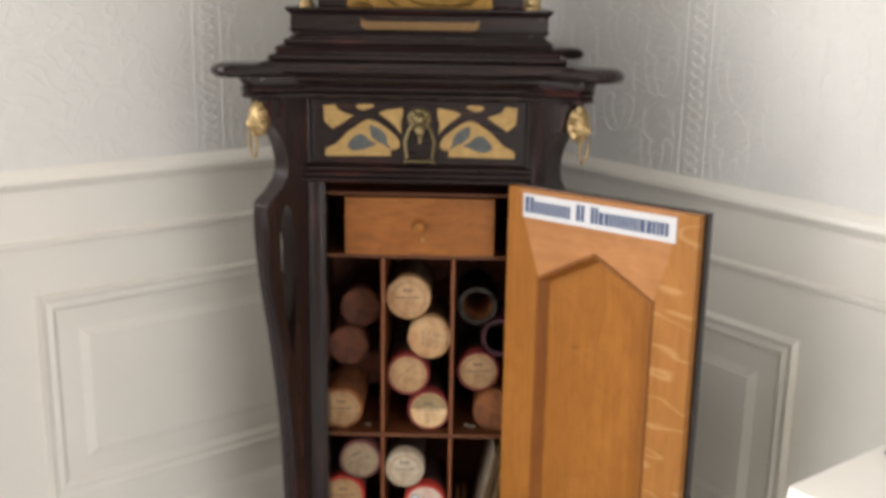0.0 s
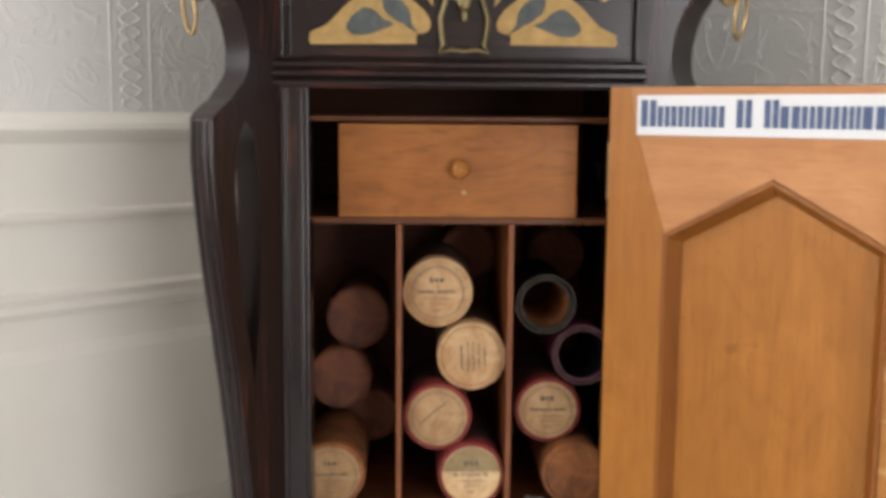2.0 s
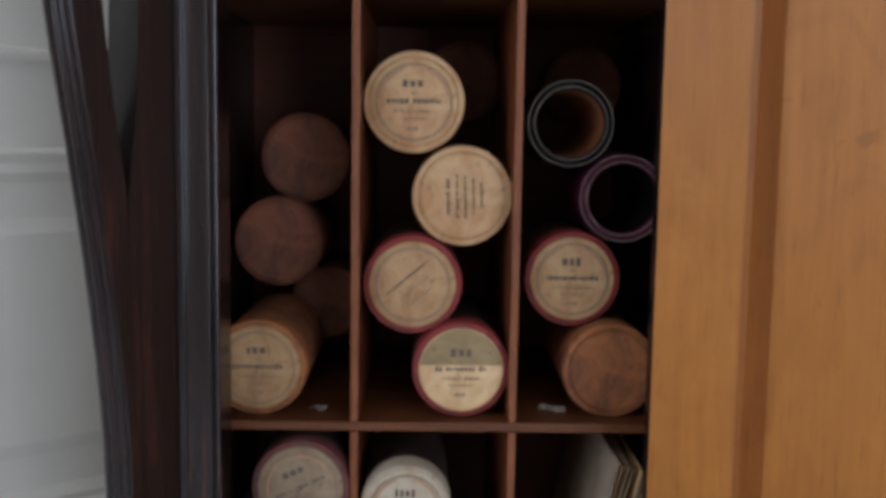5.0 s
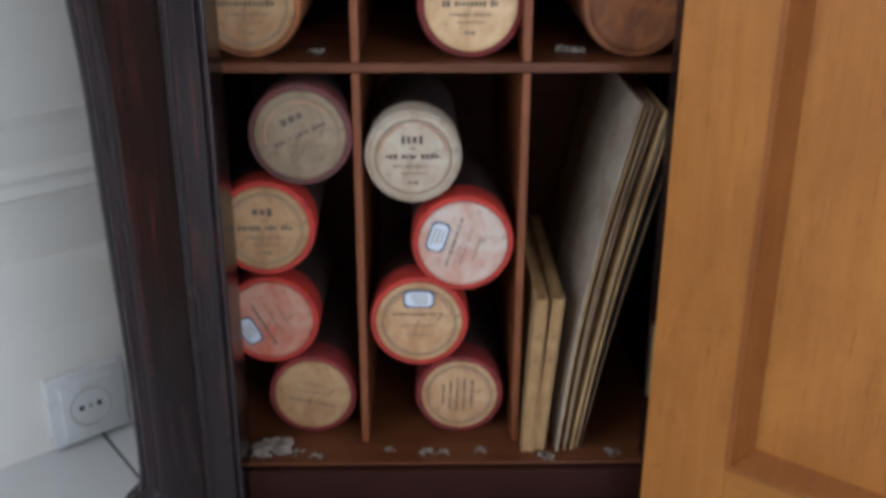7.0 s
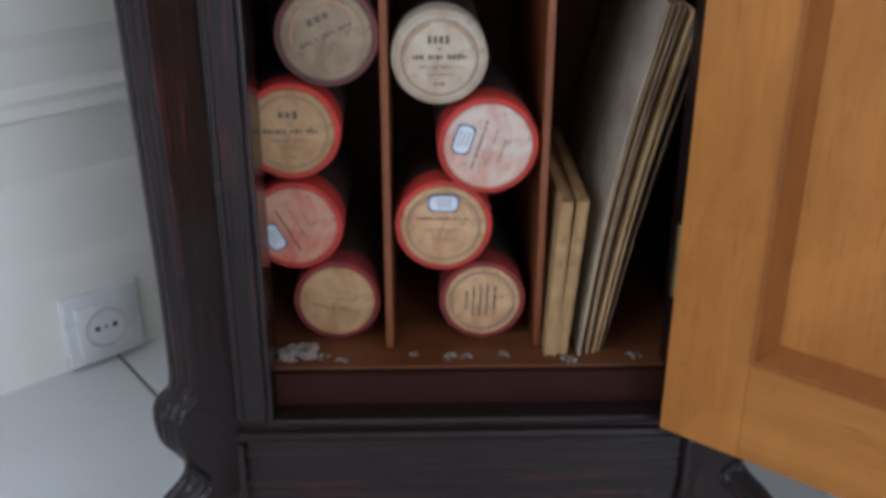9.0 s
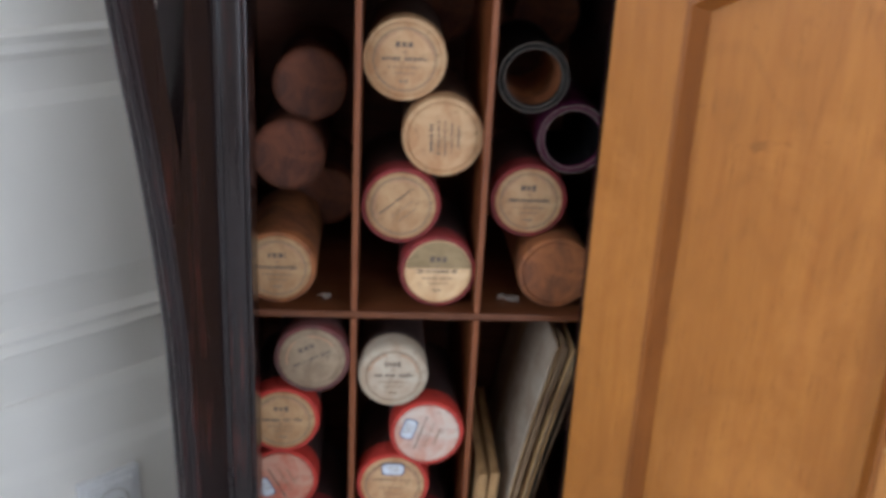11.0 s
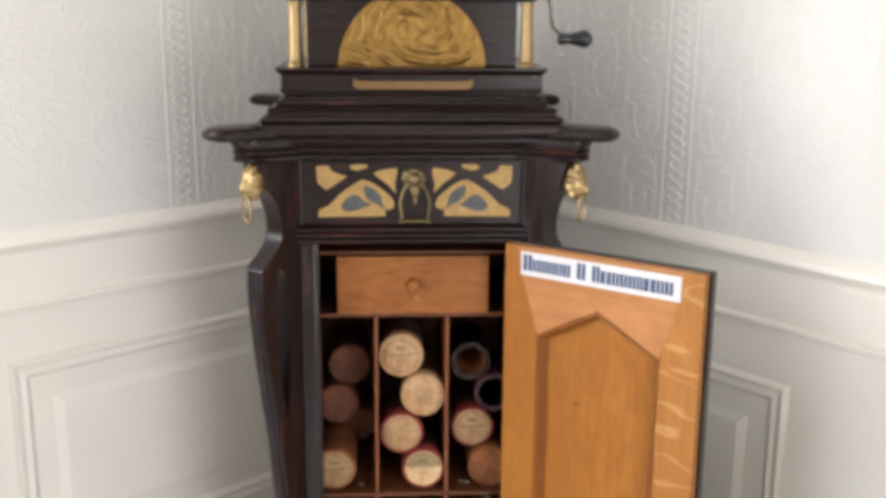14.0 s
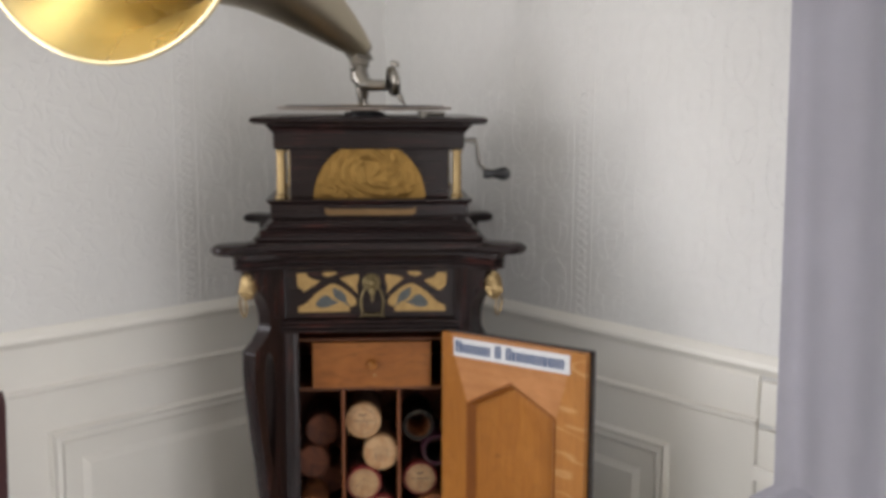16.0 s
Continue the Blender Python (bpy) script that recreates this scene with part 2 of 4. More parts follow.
# ---- building helpers ----
def part(name, bm, material, parent=None, label="", smooth=False, loc=None):
    mats = material if isinstance(material, (list, tuple)) else [material]
    me = bpy.data.meshes.new(name)
    bmesh.ops.recalc_face_normals(bm, faces=bm.faces)
    bm.to_mesh(me)
    bm.free()
    for m in mats:
        me.materials.append(m)
    if smooth:
        me.polygons.foreach_set("use_smooth", [True] * len(me.polygons))
        me.set_sharp_from_angle(angle=radians(38))
    ob = new(name, me)
    if parent:
        ob.parent = parent
    if loc is not None:
        ob.matrix_local = loc
    if label:
        tagged(ob, label)
    return ob


def thing(name, label, category, group="", m=None, kind=""):
    ob = new(name)
    ob.empty_display_size = 0.05
    if m is not None:
        ob.matrix_world = m
    return tagged(ob, label, category, group, kind)


def box(bm, x0, x1, y0, y1, z0, z1, bevel=0.0, mi=0):
    v = [bm.verts.new((x, y, z)) for x in (x0, x1) for y in (y0, y1) for z in (z0, z1)]
    fs = [bm.faces.new([v[i] for i in q]) for q in ((0, 1, 3, 2), (4, 6, 7, 5), (0, 4, 5, 1), (2, 3, 7, 6), (0, 2, 6, 4), (1, 5, 7, 3))]
    for f in fs:
        f.material_index = mi
    if bevel:
        es = list({e for f in fs for e in f.edges})
        bmesh.ops.bevel(bm, geom=es, offset=bevel, segments=2, profile=0.6, affect="EDGES", material=mi)
    return bm


def boxbm(*a, **k):
    return box(bmesh.new(), *a, **k)


def prism(bm, pts, a, b, axis="y", mi=0):
    """The outline pts (two coordinates each) drawn out along an axis from a to b."""
    def at(p, h):
        return {"x": (h, p[0], p[1]), "y": (p[0], h, p[1]), "z": (p[0], p[1], h)}[axis]
    r0 = [bm.verts.new(at(p, a)) for p in pts]
    r1 = [bm.verts.new(at(p, b)) for p in pts]
    fs = [bm.faces.new(r0), bm.faces.new(r1[::-1])]
    for i in range(len(pts)):
        j = (i + 1) % len(pts)
        fs.append(bm.faces.new((r0[i], r0[j], r1[j], r1[i])))
    for f in fs:
        f.material_index = mi
    return bm


def lathe(bm, prof, seg=32, m=None, mi=0, caps=True):
    """Rings of (radius, height) turned round local z, then moved by m."""
    m = m or Matrix()
    rings = []
    for r, h in prof:
        rings.append([bm.verts.new(m @ Vector((r * math.cos(2 * math.pi * i / seg), r * math.sin(2 * math.pi * i / seg), h))) for i in range(seg)])
    fs = []
    for a, b in zip(rings, rings[1:]):
        for i in range(seg):
            j = (i + 1) % seg
            fs.append(bm.faces.new((a[i], a[j], b[j], b[i])))
    if caps:
        fs += [bm.faces.new(rings[0][::-1]), bm.faces.new(rings[-1])]
    for f in fs:
        f.material_index = mi
    return bm


def tube(bm, pts, radii, seg=10, mi=0, closed=False):
    """A round rod along points."""
    pts = [Vector(p) for p in pts]
    n = len(pts)
    radii = radii if isinstance(radii, (list, tuple)) else [radii] * n
    rings, ref = [], None
    for i, p in enumerate(pts):
        d = (pts[(i + 1) % n] - pts[i - 1]) if closed else (pts[min(i + 1, n - 1)] - pts[max(i - 1, 0)])
        d.normalize()
        if ref is None:
            ref = d.orthogonal().normalized()
        u = (ref - d * ref.dot(d)).normalized()
        ref, w = u, d.cross(u)
        rings.append([bm.verts.new(p + radii[i] * (u * math.cos(2 * math.pi * k / seg) + w * math.sin(2 * math.pi * k / seg))) for k in range(seg)])
    pairs = list(zip(rings, rings[1:]))
    if closed:
        pairs.append((rings[-1], rings[0]))
    for a, b in pairs:
        for k in range(seg):
            j = (k + 1) % seg
            bm.faces.new((a[k], a[j], b[j], b[k])).material_index = mi
    if not closed:
        bm.faces.new(rings[0][::-1]).material_index = mi
        bm.faces.new(rings[-1]).material_index = mi
    return bm


def ball(bm, x, y, z, rx, ry, rz, seg=12, mi=0):
    m = Matrix.Translation((x, y, z)) @ Matrix.Diagonal((rx, ry, rz, 1))
    made = bmesh.ops.create_uvsphere(bm, u_segments=seg, v_segments=max(6, seg // 2 + 2), radius=1, matrix=m)
    for f in {f for v in made["verts"] for f in v.link_faces}:
        f.material_index = mi
    return bm


def moulding(bm, hx, y0, y1, steps, corner=0.0):
    """A rectangular block with a moulded edge: steps of (overhang, height), bottom to top."""
    rings = []
    for e, z in steps:
        x, a, b, c = hx + e, y0 - e, y1 + e, corner
        pts = [(-x + c, a), (x - c, a), (x, a + c), (x, b - c), (x - c, b), (-x + c, b), (-x, b - c), (-x, a + c)] if c else [(-x, a), (x, a), (x, b), (-x, b)]
        rings.append([bm.verts.new((px, py, z)) for px, py in pts])
    for a, b in zip(rings, rings[1:]):
        for i in range(len(a)):
            j = (i + 1) % len(a)
            bm.faces.new((a[i], a[j], b[j], b[i]))
    bm.faces.new(rings[0][::-1])
    bm.faces.new(rings[-1])
    return bm


def run(bm, prof, x0, x1, mi=0):
    """A moulding along local x: closed outline of (y, z)."""
    return prism(bm, prof, x0, x1, "x", mi)


def spline(keys, n):
    """Points on a smooth curve through (z, s) keys, ordered along z."""
    out = []
    for i in range(len(keys) - 1):
        p0, p1, p2, p3 = keys[max(i - 1, 0)], keys[i], keys[i + 1], keys[min(i + 2, len(keys) - 1)]
        for k in range(n):
            t = k / n
            z = p1[0] + (p2[0] - p1[0]) * t
            s = 0.5 * (2 * p1[1] + (p2[1] - p0[1]) * t + (2 * p0[1] - 5 * p1[1] + 4 * p2[1] - p3[1]) * t * t + (3 * p1[1] - p0[1] - 3 * p2[1] + p3[1]) * t ** 3)
            out.append((z, s))
    out.append(keys[-1])
    return out


# ---- the room ----
def wall_run(name, m, spans, z1, material, label):
    """A wall 0.12 thick in one mesh; spans of (x0, x1, z0, z1) leave the openings out."""
    bm = bmesh.new()
    for x0, x1, a, b in spans:
        box(bm, x0, x1, 0, 0.12, a, b)
    ob = part(name, bm, material)
    ob.matrix_world = m
    return tagged(ob, label, "wall", kind="structure")


H = 2.6
wall_left = wall_run("wall_left", LEFT, [(-1.17, 0.1, 0, H), (-2.57, -1.17, 0, 0.85), (-2.57, -1.17, 2.2, H), (-3.3, -2.57, 0, H)], H, WALLPAPER, "white embossed wallpaper over a painted wainscot")
wall_right = wall_run("wall_right", RIGHT, [(0, 3.3, 0, H)], H, WALLPAPER, "white embossed wallpaper over a painted wainscot")
wall_run("wall_rear_left", REAR_A, [(-0.05, 0.1, 0, H), (-1.4, -0.05, 0, 0.3), (-1.4, -0.05, 2.2, H), (-3.8, -1.4, 0, H)], H, REAR_PAINT, "plain off-white painted wall")
# the opening in this unseen wall is made up to hold the fill lamp
wall_run("wall_rear_right", REAR_B, [(-0.1, 0.65, 0, H), (0.65, 1.65, 0, 0.1), (0.65, 1.65, 1.5, H), (1.65, 3.8, 0, H)], H, REAR_PAINT, "plain off-white painted wall")
ceiling = tagged(part("ceiling", boxbm(-3.6, 3.6, -4.8, 1.2, H, H + 0.1), CEILING), "plain white ceiling", "ceiling", kind="structure")
floor = tagged(part("floor", boxbm(-3.6, 3.6, -4.8, 1.2, -0.1, -0.003), GROUT), "floor of large off-white tiles with grey joints", "floor", kind="structure")

# window in the left wall, outside the view
win = thing("window_1", "white window with two tall panes", "window", m=LEFT, kind="structure")
for x0, x1, a, b in ((-2.57, -2.51, 0.85, 2.2), (-1.23, -1.17, 0.85, 2.2), (-2.51, -1.23, 0.85, 0.91), (-2.51, -1.23, 2.14, 2.2), (-1.895, -1.845, 0.91, 2.14)):
    part("window_frame", boxbm(x0, x1, 0.05, 0.1, a, b, bevel=0.004), PAINT, win)

# wainscot, rail and skirting on both walls
RAIL = [(0, 0.813), (-0.008, 0.8145), (-0.011, 0.8195), (-0.018, 0.823), (-0.022, 0.830), (-0.020, 0.837), (-0.013, 0.842), (-0.007, 0.848), (0, 0.850)]
SKIRT = [(0, 0.205), (-0.007, 0.204), (-0.012, 0.197), (-0.018, 0.186), (-0.018, 0.128), (-0.021, 0.122), (-0.026, 0.114), (-0.030, 0.106), (-0.030, 0.0), (0, 0.0)]
STEP = [(0, 0.72), (-0.009, 0.72), (-0.012, 0.724), (-0.012, 0.73), (-0.006, 0.734), (0, 0.735)]


def panel(bm, x0, x1, z0, z1):
    """A moulded frame with a raised field inside it."""
    w = 0.034
    prof = [(0.0, -0.006), (0.006, -0.015), (0.016, -0.011), (0.024, -0.013), (w, -0.005)]
    rings = []
    for d, y in [(0, -0.0055), *prof, (w + 0.035, -0.0052), (w + 0.05, -0.011)]:
        rings.append([bm.verts.new(p) for p in ((x0 + d, y, z0 + d), (x1 - d, y, z0 + d), (x1 - d, y, z1 - d), (x0 + d, y, z1 - d))])
    for a, b in zip(rings, rings[1:]):
        for i in range(4):
            bm.faces.new((a[i], a[(i + 1) % 4], b[(i + 1) % 4], b[i]))
    bm.faces.new(rings[-1])


for side, m, lo, hi, panels in (("left", LEFT, -3.2, -0.002, [(-1.6, -1.02), (-0.895, -0.28)]), ("right", RIGHT, 0.001, 1.087, [(0.2, 0.9)])):
    w = thing("wainscot_" + side, "cream painted wainscot with moulded panels", "wainscot", m=m, kind="structure")
    part("backing", run(bmesh.new(), [(0, 0.19), (-0.005, 0.19), (-0.005, 0.815), (0, 0.815)], lo, hi), PAINT, w)
    part("dado_rail", run(bmesh.new(), RAIL, lo, hi if side == "left" else 3.2), PAINT, w, smooth=True)
    part("frieze_bead", run(bmesh.new(), STEP, lo, hi), PAINT, w, smooth=True)
    part("skirting", run(bmesh.new(), SKIRT, lo, hi if side == "left" else 3.2), PAINT, w, smooth=True)
    for x0, x1 in panels:
        bm = bmesh.new()
        panel(bm, x0, x1, 0.265, 0.64)
        part("raised_panel", bm, PAINT, w)
    if side == "right":
        # boxed section that begins past the last stile
        bm = bmesh.new()
        box(bm, 1.093, 3.2, -0.012, 0, 0.2, 0.718, bevel=0.002)
        box(bm, 1.097, 3.2, -0.016, 0, 0.73, 0.806, bevel=0.002)
        box(bm, 1.091, 3.2, -0.026, -0.012, 0.627, 0.652, bevel=0.003)
        part("boxed_section", bm, PAINT, w)
        part("frieze_block", boxbm(0.958, 1.085, -0.0075, -0.002, 0.736, 0.807, bevel=0.001), PAINT, w)
        part("stile", boxbm(0.953, 1.085, -0.0075, -0.002, 0.205, 0.719, bevel=0.001), PAINT, w)


def relief(bm, pts, r):
    """A raised cord half sunk in the wall: points of (x, z)."""
    tube(bm, [(x, 0.0002, z) for x, z in pts], r, 6)


def paper_relief(m, bands, lo, hi, wall):
    """Embossed braid bands and leaf scrolls of the wallpaper."""
    bm = bmesh.new()
    for x in bands:
        for dx in (-0.026, 0.026):
            relief(bm, [(x + dx, 0.851), (x + dx, 2.3)], 0.0016)
        for k in range(2):
            relief(bm, [(x + 0.013 * math.sin(math.pi * k + 2 * math.pi * i / 10), 0.851 + 0.0035 * i) for i in range(330)], 0.0021)
    for x in bands:
        for n in range(5):
            c = x + 0.076 + 0.0945 * n
            if not lo < c - 0.06 < c + 0.06 < hi:
                continue
            for row in range(9):
                z = 0.913 + 0.135 * row + 0.0675 * (n % 2)
                for s in (-1, 1):
                    relief(bm, [(c + s * (0.006 + 0.038 * math.sin(t * 1.1)) * (1 - t / 9), z + 0.05 * math.cos(t * 1.25) - 0.01 * t) for t in [i * 0.25 for i in range(18)]], 0.0010)
                    relief(bm, [(c + s * (0.018 + (0.017 - 0.0033 * t) * math.cos(t)), z - 0.022 + (0.017 - 0.0033 * t) * math.sin(t)) for t in [i * 0.4 for i in range(12)]], 0.0012)
                    for q in range(4):
                        a, dx, dz = 0.5 + 0.35 * q, 0.027 + 0.002 * q, 0.012 + 0.012 * q
                        relief(bm, [(c + s * (dx + 0.011 * t * math.cos(a)), z + dz - 0.018 + 0.014 * t * math.sin(a)) for t in (0, 0.5, 1)], 0.0016 - 0.0002 * q)
    part("embossed_pattern", bm, WALLPAPER, wall, smooth=True)


paper_relief(LEFT, [-0.564], -1.1, -0.02, wall_left)
paper_relief(RIGHT, [0.129, 0.659, 1.189], 0.0, 1.4, wall_right)

# floor tiles on a grid turned with the room
TILE_ANGLE, TILE_U, TILE_V = 36, 0.30, 0.355
TM = pose(0, 0, 0, 0, 0, TILE_ANGLE)
U0, V0 = -0.0924, -0.17

# ---- white low cabinet and curtain ----
low = thing("low_cabinet", "white painted low cabinet below a curtain", "cabinet", m=pose(0.437, -0.405, 0, 0, 0, -52))
part("body", boxbm(0.012, 1.0, 0.012, 0.33, 0.002, 0.575, bevel=0.003), PAINT, low)
part("top", boxbm(0, 1.01, 0, 0.335, 0.575, 0.6, bevel=0.008), PAINT, low, smooth=True)
for k in range(2):
    part("door", boxbm(0.03 + 0.485 * k, 0.495 + 0.485 * k, -0.004, 0.012, 0.06, 0.56, bevel=0.003), PAINT, low)


def curtain():
    c = thing("curtain", "grey-lavender curtain bunched on a white cabinet top", "curtain", m=pose(0.622, -0.36, 0, 0, 0, -52))
    bm = bmesh.new()
    rows = []
    nz, nx = 40, 90
    for j in range(nz + 1):
        z = 0.604 + 1.75 * (j / nz) ** 1.5
        flare = math.sqrt(max(0.0, 1 - (z - 0.604) / 0.075))
        ring = []
        for i in range(nx + 1):
            x = 0.75 * i / nx
            d = 0.035 * math.sin(x * 19 + 0.6) + 0.012 * math.sin(x * 47 + z)
            ring.append(bm.verts.new((x - 0.018 * (z - 0.6) - 0.055 * flare * (1 - i / nx), d - 0.04 * flare, z)))
        rows.append(ring)
    for a, b in zip(rows, rows[1:]):
        for i in range(nx):
            bm.faces.new((a[i], a[i + 1], b[i + 1], b[i]))
    bmesh.ops.solidify(bm, geom=list(bm.faces), thickness=0.004)
    part("cloth", bm, CURTAIN, c, smooth=True)
    part("rod", tube(bmesh.new(), [(-0.1, 0, 2.36), (0.9, 0, 2.36)], 0.012), BRASS_DULL, c, smooth=True)


curtain()


def chair():
    """Upholstered chair, whose back shows beside the wainscot."""
    c = thing("upholstered_chair", "dark maroon upholstered chair beside the wainscot", "chair", m=pose(-0.812, -0.49, 0))
    b = boxbm(-0.22, 0.22, -0.035, 0.035, 0.42, 0.83, bevel=0.033)
    part("backrest", b, MAROON, c, smooth=True, loc=pose(0, 0.2, 0, -5, 0, 0))
    part("seat", boxbm(-0.225, 0.225, -0.25, 0.2, 0.36, 0.45, bevel=0.025), MAROON, c, smooth=True)
    for x in (-0.19, 0.19):
        for y in (-0.21, 0.17):
            part("leg", boxbm(x - 0.02, x + 0.02, y - 0.02, y + 0.02, 0, 0.37, bevel=0.003), EBONY_V, c)


chair()


def wall_socket():
    s = thing("wall_socket", "white plastic wall socket on the skirting board", "socket", m=LEFT @ pose(-0.564, -0.030, 0.044))
    part("frame", boxbm(-0.041, 0.041, -0.011, 0, -0.04, 0.04, bevel=0.003), PLASTIC, s, smooth=True)
    bm = boxbm(-0.029, 0.029, -0.0155, -0.010, -0.029, 0.029, bevel=0.002)
    part("cover", bm, PLASTIC, s, smooth=True)
    m = pose(0, -0.0157, 0, 90, 0, 0)
    part("recess", lathe(bmesh.new(), [(0.0225, 0.0), (0.0225, 0.0012), (0.0205, 0.0012), (0.0195, -0.001), (0.0, -0.001)], 36, m, caps=False), plain("grey_white_socket_well", (0.6, 0.58, 0.54), 0.35, 30, 0.05), s, smooth=True)
    for x in (-0.0095, 0.0, 0.0095):
        r = 0.0028 if x else 0.0018
        part("contact_hole" if x else "screw", lathe(bmesh.new(), [(r, 0), (r, 0.0012)], 14, pose(x, -0.0158, 0.001, 90, 0, 0)), PLASTIC_DARK if x else NICKEL, s)


wall_socket()


# ---- the record cabinet ----
cab = thing("record_cabinet", "ebonised wooden record cabinet with open oak door and inlaid frieze", "cabinet")
FY, BY = -0.05, 0.36            # front and back of the carcass
HX, IX, CX = 0.170, 0.158, 0.165     # outer and inner half widths, cornice and base
part("side_panel", boxbm(-HX, -IX, FY, BY, 0.06, 1.0, bevel=0.0015), EBONY_V, cab)
part("side_panel", boxbm(IX, HX, FY, BY, 0.06, 1.0, bevel=0.0015), EBONY_V, cab)
part("back_panel", boxbm(-IX, IX, 0.25, 0.27, 0.06, 1.0), INTERIOR, cab)
for s in (-1, 1):
    a, b = sorted((s * (0.131 if s < 0 else 0.138), s * 0.1575))
    part("face_stile", boxbm(a, b, FY - 0.001, -0.012, 0.165, 0.882, bevel=0.0015), EBONY_V, cab)
    a, b = sorted((s * (0.1345 if s < 0 else 0.1405), s * 0.150))
    part("stile_bead", boxbm(a, b, FY - 0.007, FY - 0.0015, 0.176, 0.88, bevel=0.0025), EBONY_V, cab, smooth=True)
    a, b = sorted((s * 0.1505, s * 0.1685))
    part("stile_fillet", boxbm(a, b, FY - 0.004, FY - 0.0005, 0.176, 0.88, bevel=0.001), EBONY_V, cab)
part("floor_board", boxbm(-IX, IX, -0.026, 0.25, 0.186, 0.2, bevel=0.0015), BOARD, cab)
part("floor_front", boxbm(-0.1309, 0.1379, -0.034, -0.0262, 0.174, 0.1992, bevel=0.0015), SILL, cab)
part("shelf", boxbm(-IX, IX, 0.0, 0.249, 0.464, 0.47, bevel=0.001), BOARD, cab)
part("drawer_shelf", boxbm(-IX, IX, -0.001, 0.249, 0.751, 0.757, bevel=0.001), BOARD, cab)
part("drawer_roof", boxbm(-IX, IX, -0.001, 0.249, 0.8455, 0.8505, bevel=0.001), BOARD, cab)
part("inner_ceiling", boxbm(-IX, IX, -0.04, 0.249, 0.883, 0.89), INTERIOR, cab)
for s in (-1, 1):
    x = 0.0525 * s
    part("divider", boxbm(x - 0.0026, x + 0.0026, 0.0, 0.249, 0.4703, 0.7507, bevel=0.001), DIVIDER, cab)
    part("divider", boxbm(x - 0.0026, x + 0.0026, -0.001, 0.249, 0.2003, 0.4637, bevel=0.001), DIVIDER, cab)

# small drawer, pulled a little forward
dr = part("inner_drawer", boxbm(-0.105, 0.109, 0.008, 0.22, 0.7585, 0.842), INTERIOR, cab)
part("drawer_front", boxbm(-0.108, 0.1115, -0.006, 0.0078, 0.7578, 0.8435, bevel=0.0008), OAK_DRAWER, dr, "figured oak drawer front")
part("knob", lathe(bmesh.new(), [(0.004, 0), (0.004, 0.005), (0.0075, 0.008), (0.0088, 0.012), (0.0075, 0.016), (0.003, 0.0185), (0.0006, 0.019)], 24, pose(0.003, -0.006, 0.803, 90, 0, 0)), OAK, dr, "small turned oak knob", smooth=True)
part("keyhole_pin", lathe(bmesh.new(), [(0.0022, 0), (0.0022, 0.001)], 12, pose(0.007, -0.006, 0.781, 90, 0, 0)), GOLD, dr)

# reeded rail under the frieze
bm = bmesh.new()
prof = [(FY, 0.8745), (-0.058, 0.8745), (-0.0605, 0.877), (-0.0605, 0.88), (-0.058, 0.8825), (-0.0615, 0.885), (-0.0615, 0.888), (-0.058, 0.8905), (-0.060, 0.893), (-0.060, 0.896), (-0.057, 0.8985), (FY, 0.8995)]
prism(bm, prof, -0.167, 0.167, "x")
part("reeded_rail", bm, EBONY_H, cab, smooth=True)
part("frieze_board", boxbm(-IX + 0.0002, IX - 0.0002, -0.046, -0.02, 0.8845, 0.9915), EBONY_H, cab)
fr = part("frieze_drawer", boxbm(-0.146, 0.148, FY - 0.001, -0.0465, 0.901, 0.99, bevel=0.001), EBONY_H, cab, "dark drawer front inlaid with pale gold leaves")
part("frieze_frame", boxbm(-0.1645, -0.1515, FY - 0.003, FY - 0.0005, 0.9, 0.9905, bevel=0.001), EBONY_V, fr)
part("frieze_frame", boxbm(0.1515, 0.1645, FY - 0.003, FY - 0.0005, 0.9, 0.9905, bevel=0.001), EBONY_V, fr)


def inlay(name, pts, material, depth):
    """Mirrored pair of thin shaped plates let into the frieze; pts in millimetres from the left lower corner."""
    for s in (1, -1):
        bm = bmesh.new()
        prism(bm, [(0.003 + s * (-0.133 + x * 0.001), 0.9115 + z * 0.001) for x, z in pts], FY - 0.0015 - depth, FY - 0.001)
        part(name, bm, material, fr)


inlay("inlay_fleur", [(-1.5, 70), (15, 71.5), (20, 64), (27.5, 60.5), (40, 56.5), (26, 46.5), (12, 37.7), (7.6, 41), (0, 48)], INLAY, 0.0012)
inlay("inlay_bud", [(44, 70), (49, 72.5), (64, 73), (70, 71), (64, 67), (55, 64.3), (47, 66)], INLAY, 0.0012)
inlay("inlay_wing", [(76, 60.5), (86, 65), (108.5, 68.4), (109, 59), (105.5, 46.5), (107, 32.3), (98, 43.3)], INLAY, 0.0012)
inlay("inlay_field", [(1.5, 0), (0.5, 3), (1.5, 10.4), (8, 13), (15.3, 16.6), (23, 24), (30.6, 32.3), (38, 38), (46, 43.3), (54, 48.5), (61, 51.8), (69, 50), (76.5, 46.5), (84, 41.5), (91.7, 35.5), (98, 30.5), (102.4, 24.5), (104.5, 20), (104.6, 16.6), (103, 12.5), (99.4, 10.4), (93, 9.4), (92, 5), (93, 1)], INLAY, 0.0012)
inlay("inlay_leaf", [(32, 13.5), (33, 18), (36.7, 23), (42, 28), (47.4, 31.4), (53, 30.5), (58, 27.6), (64, 21.3), (69, 19.5), (73.4, 17.6), (69, 15.5), (64, 13.5), (52, 8.8), (44, 7.8), (38, 8.2)], LEAF, 0.002)
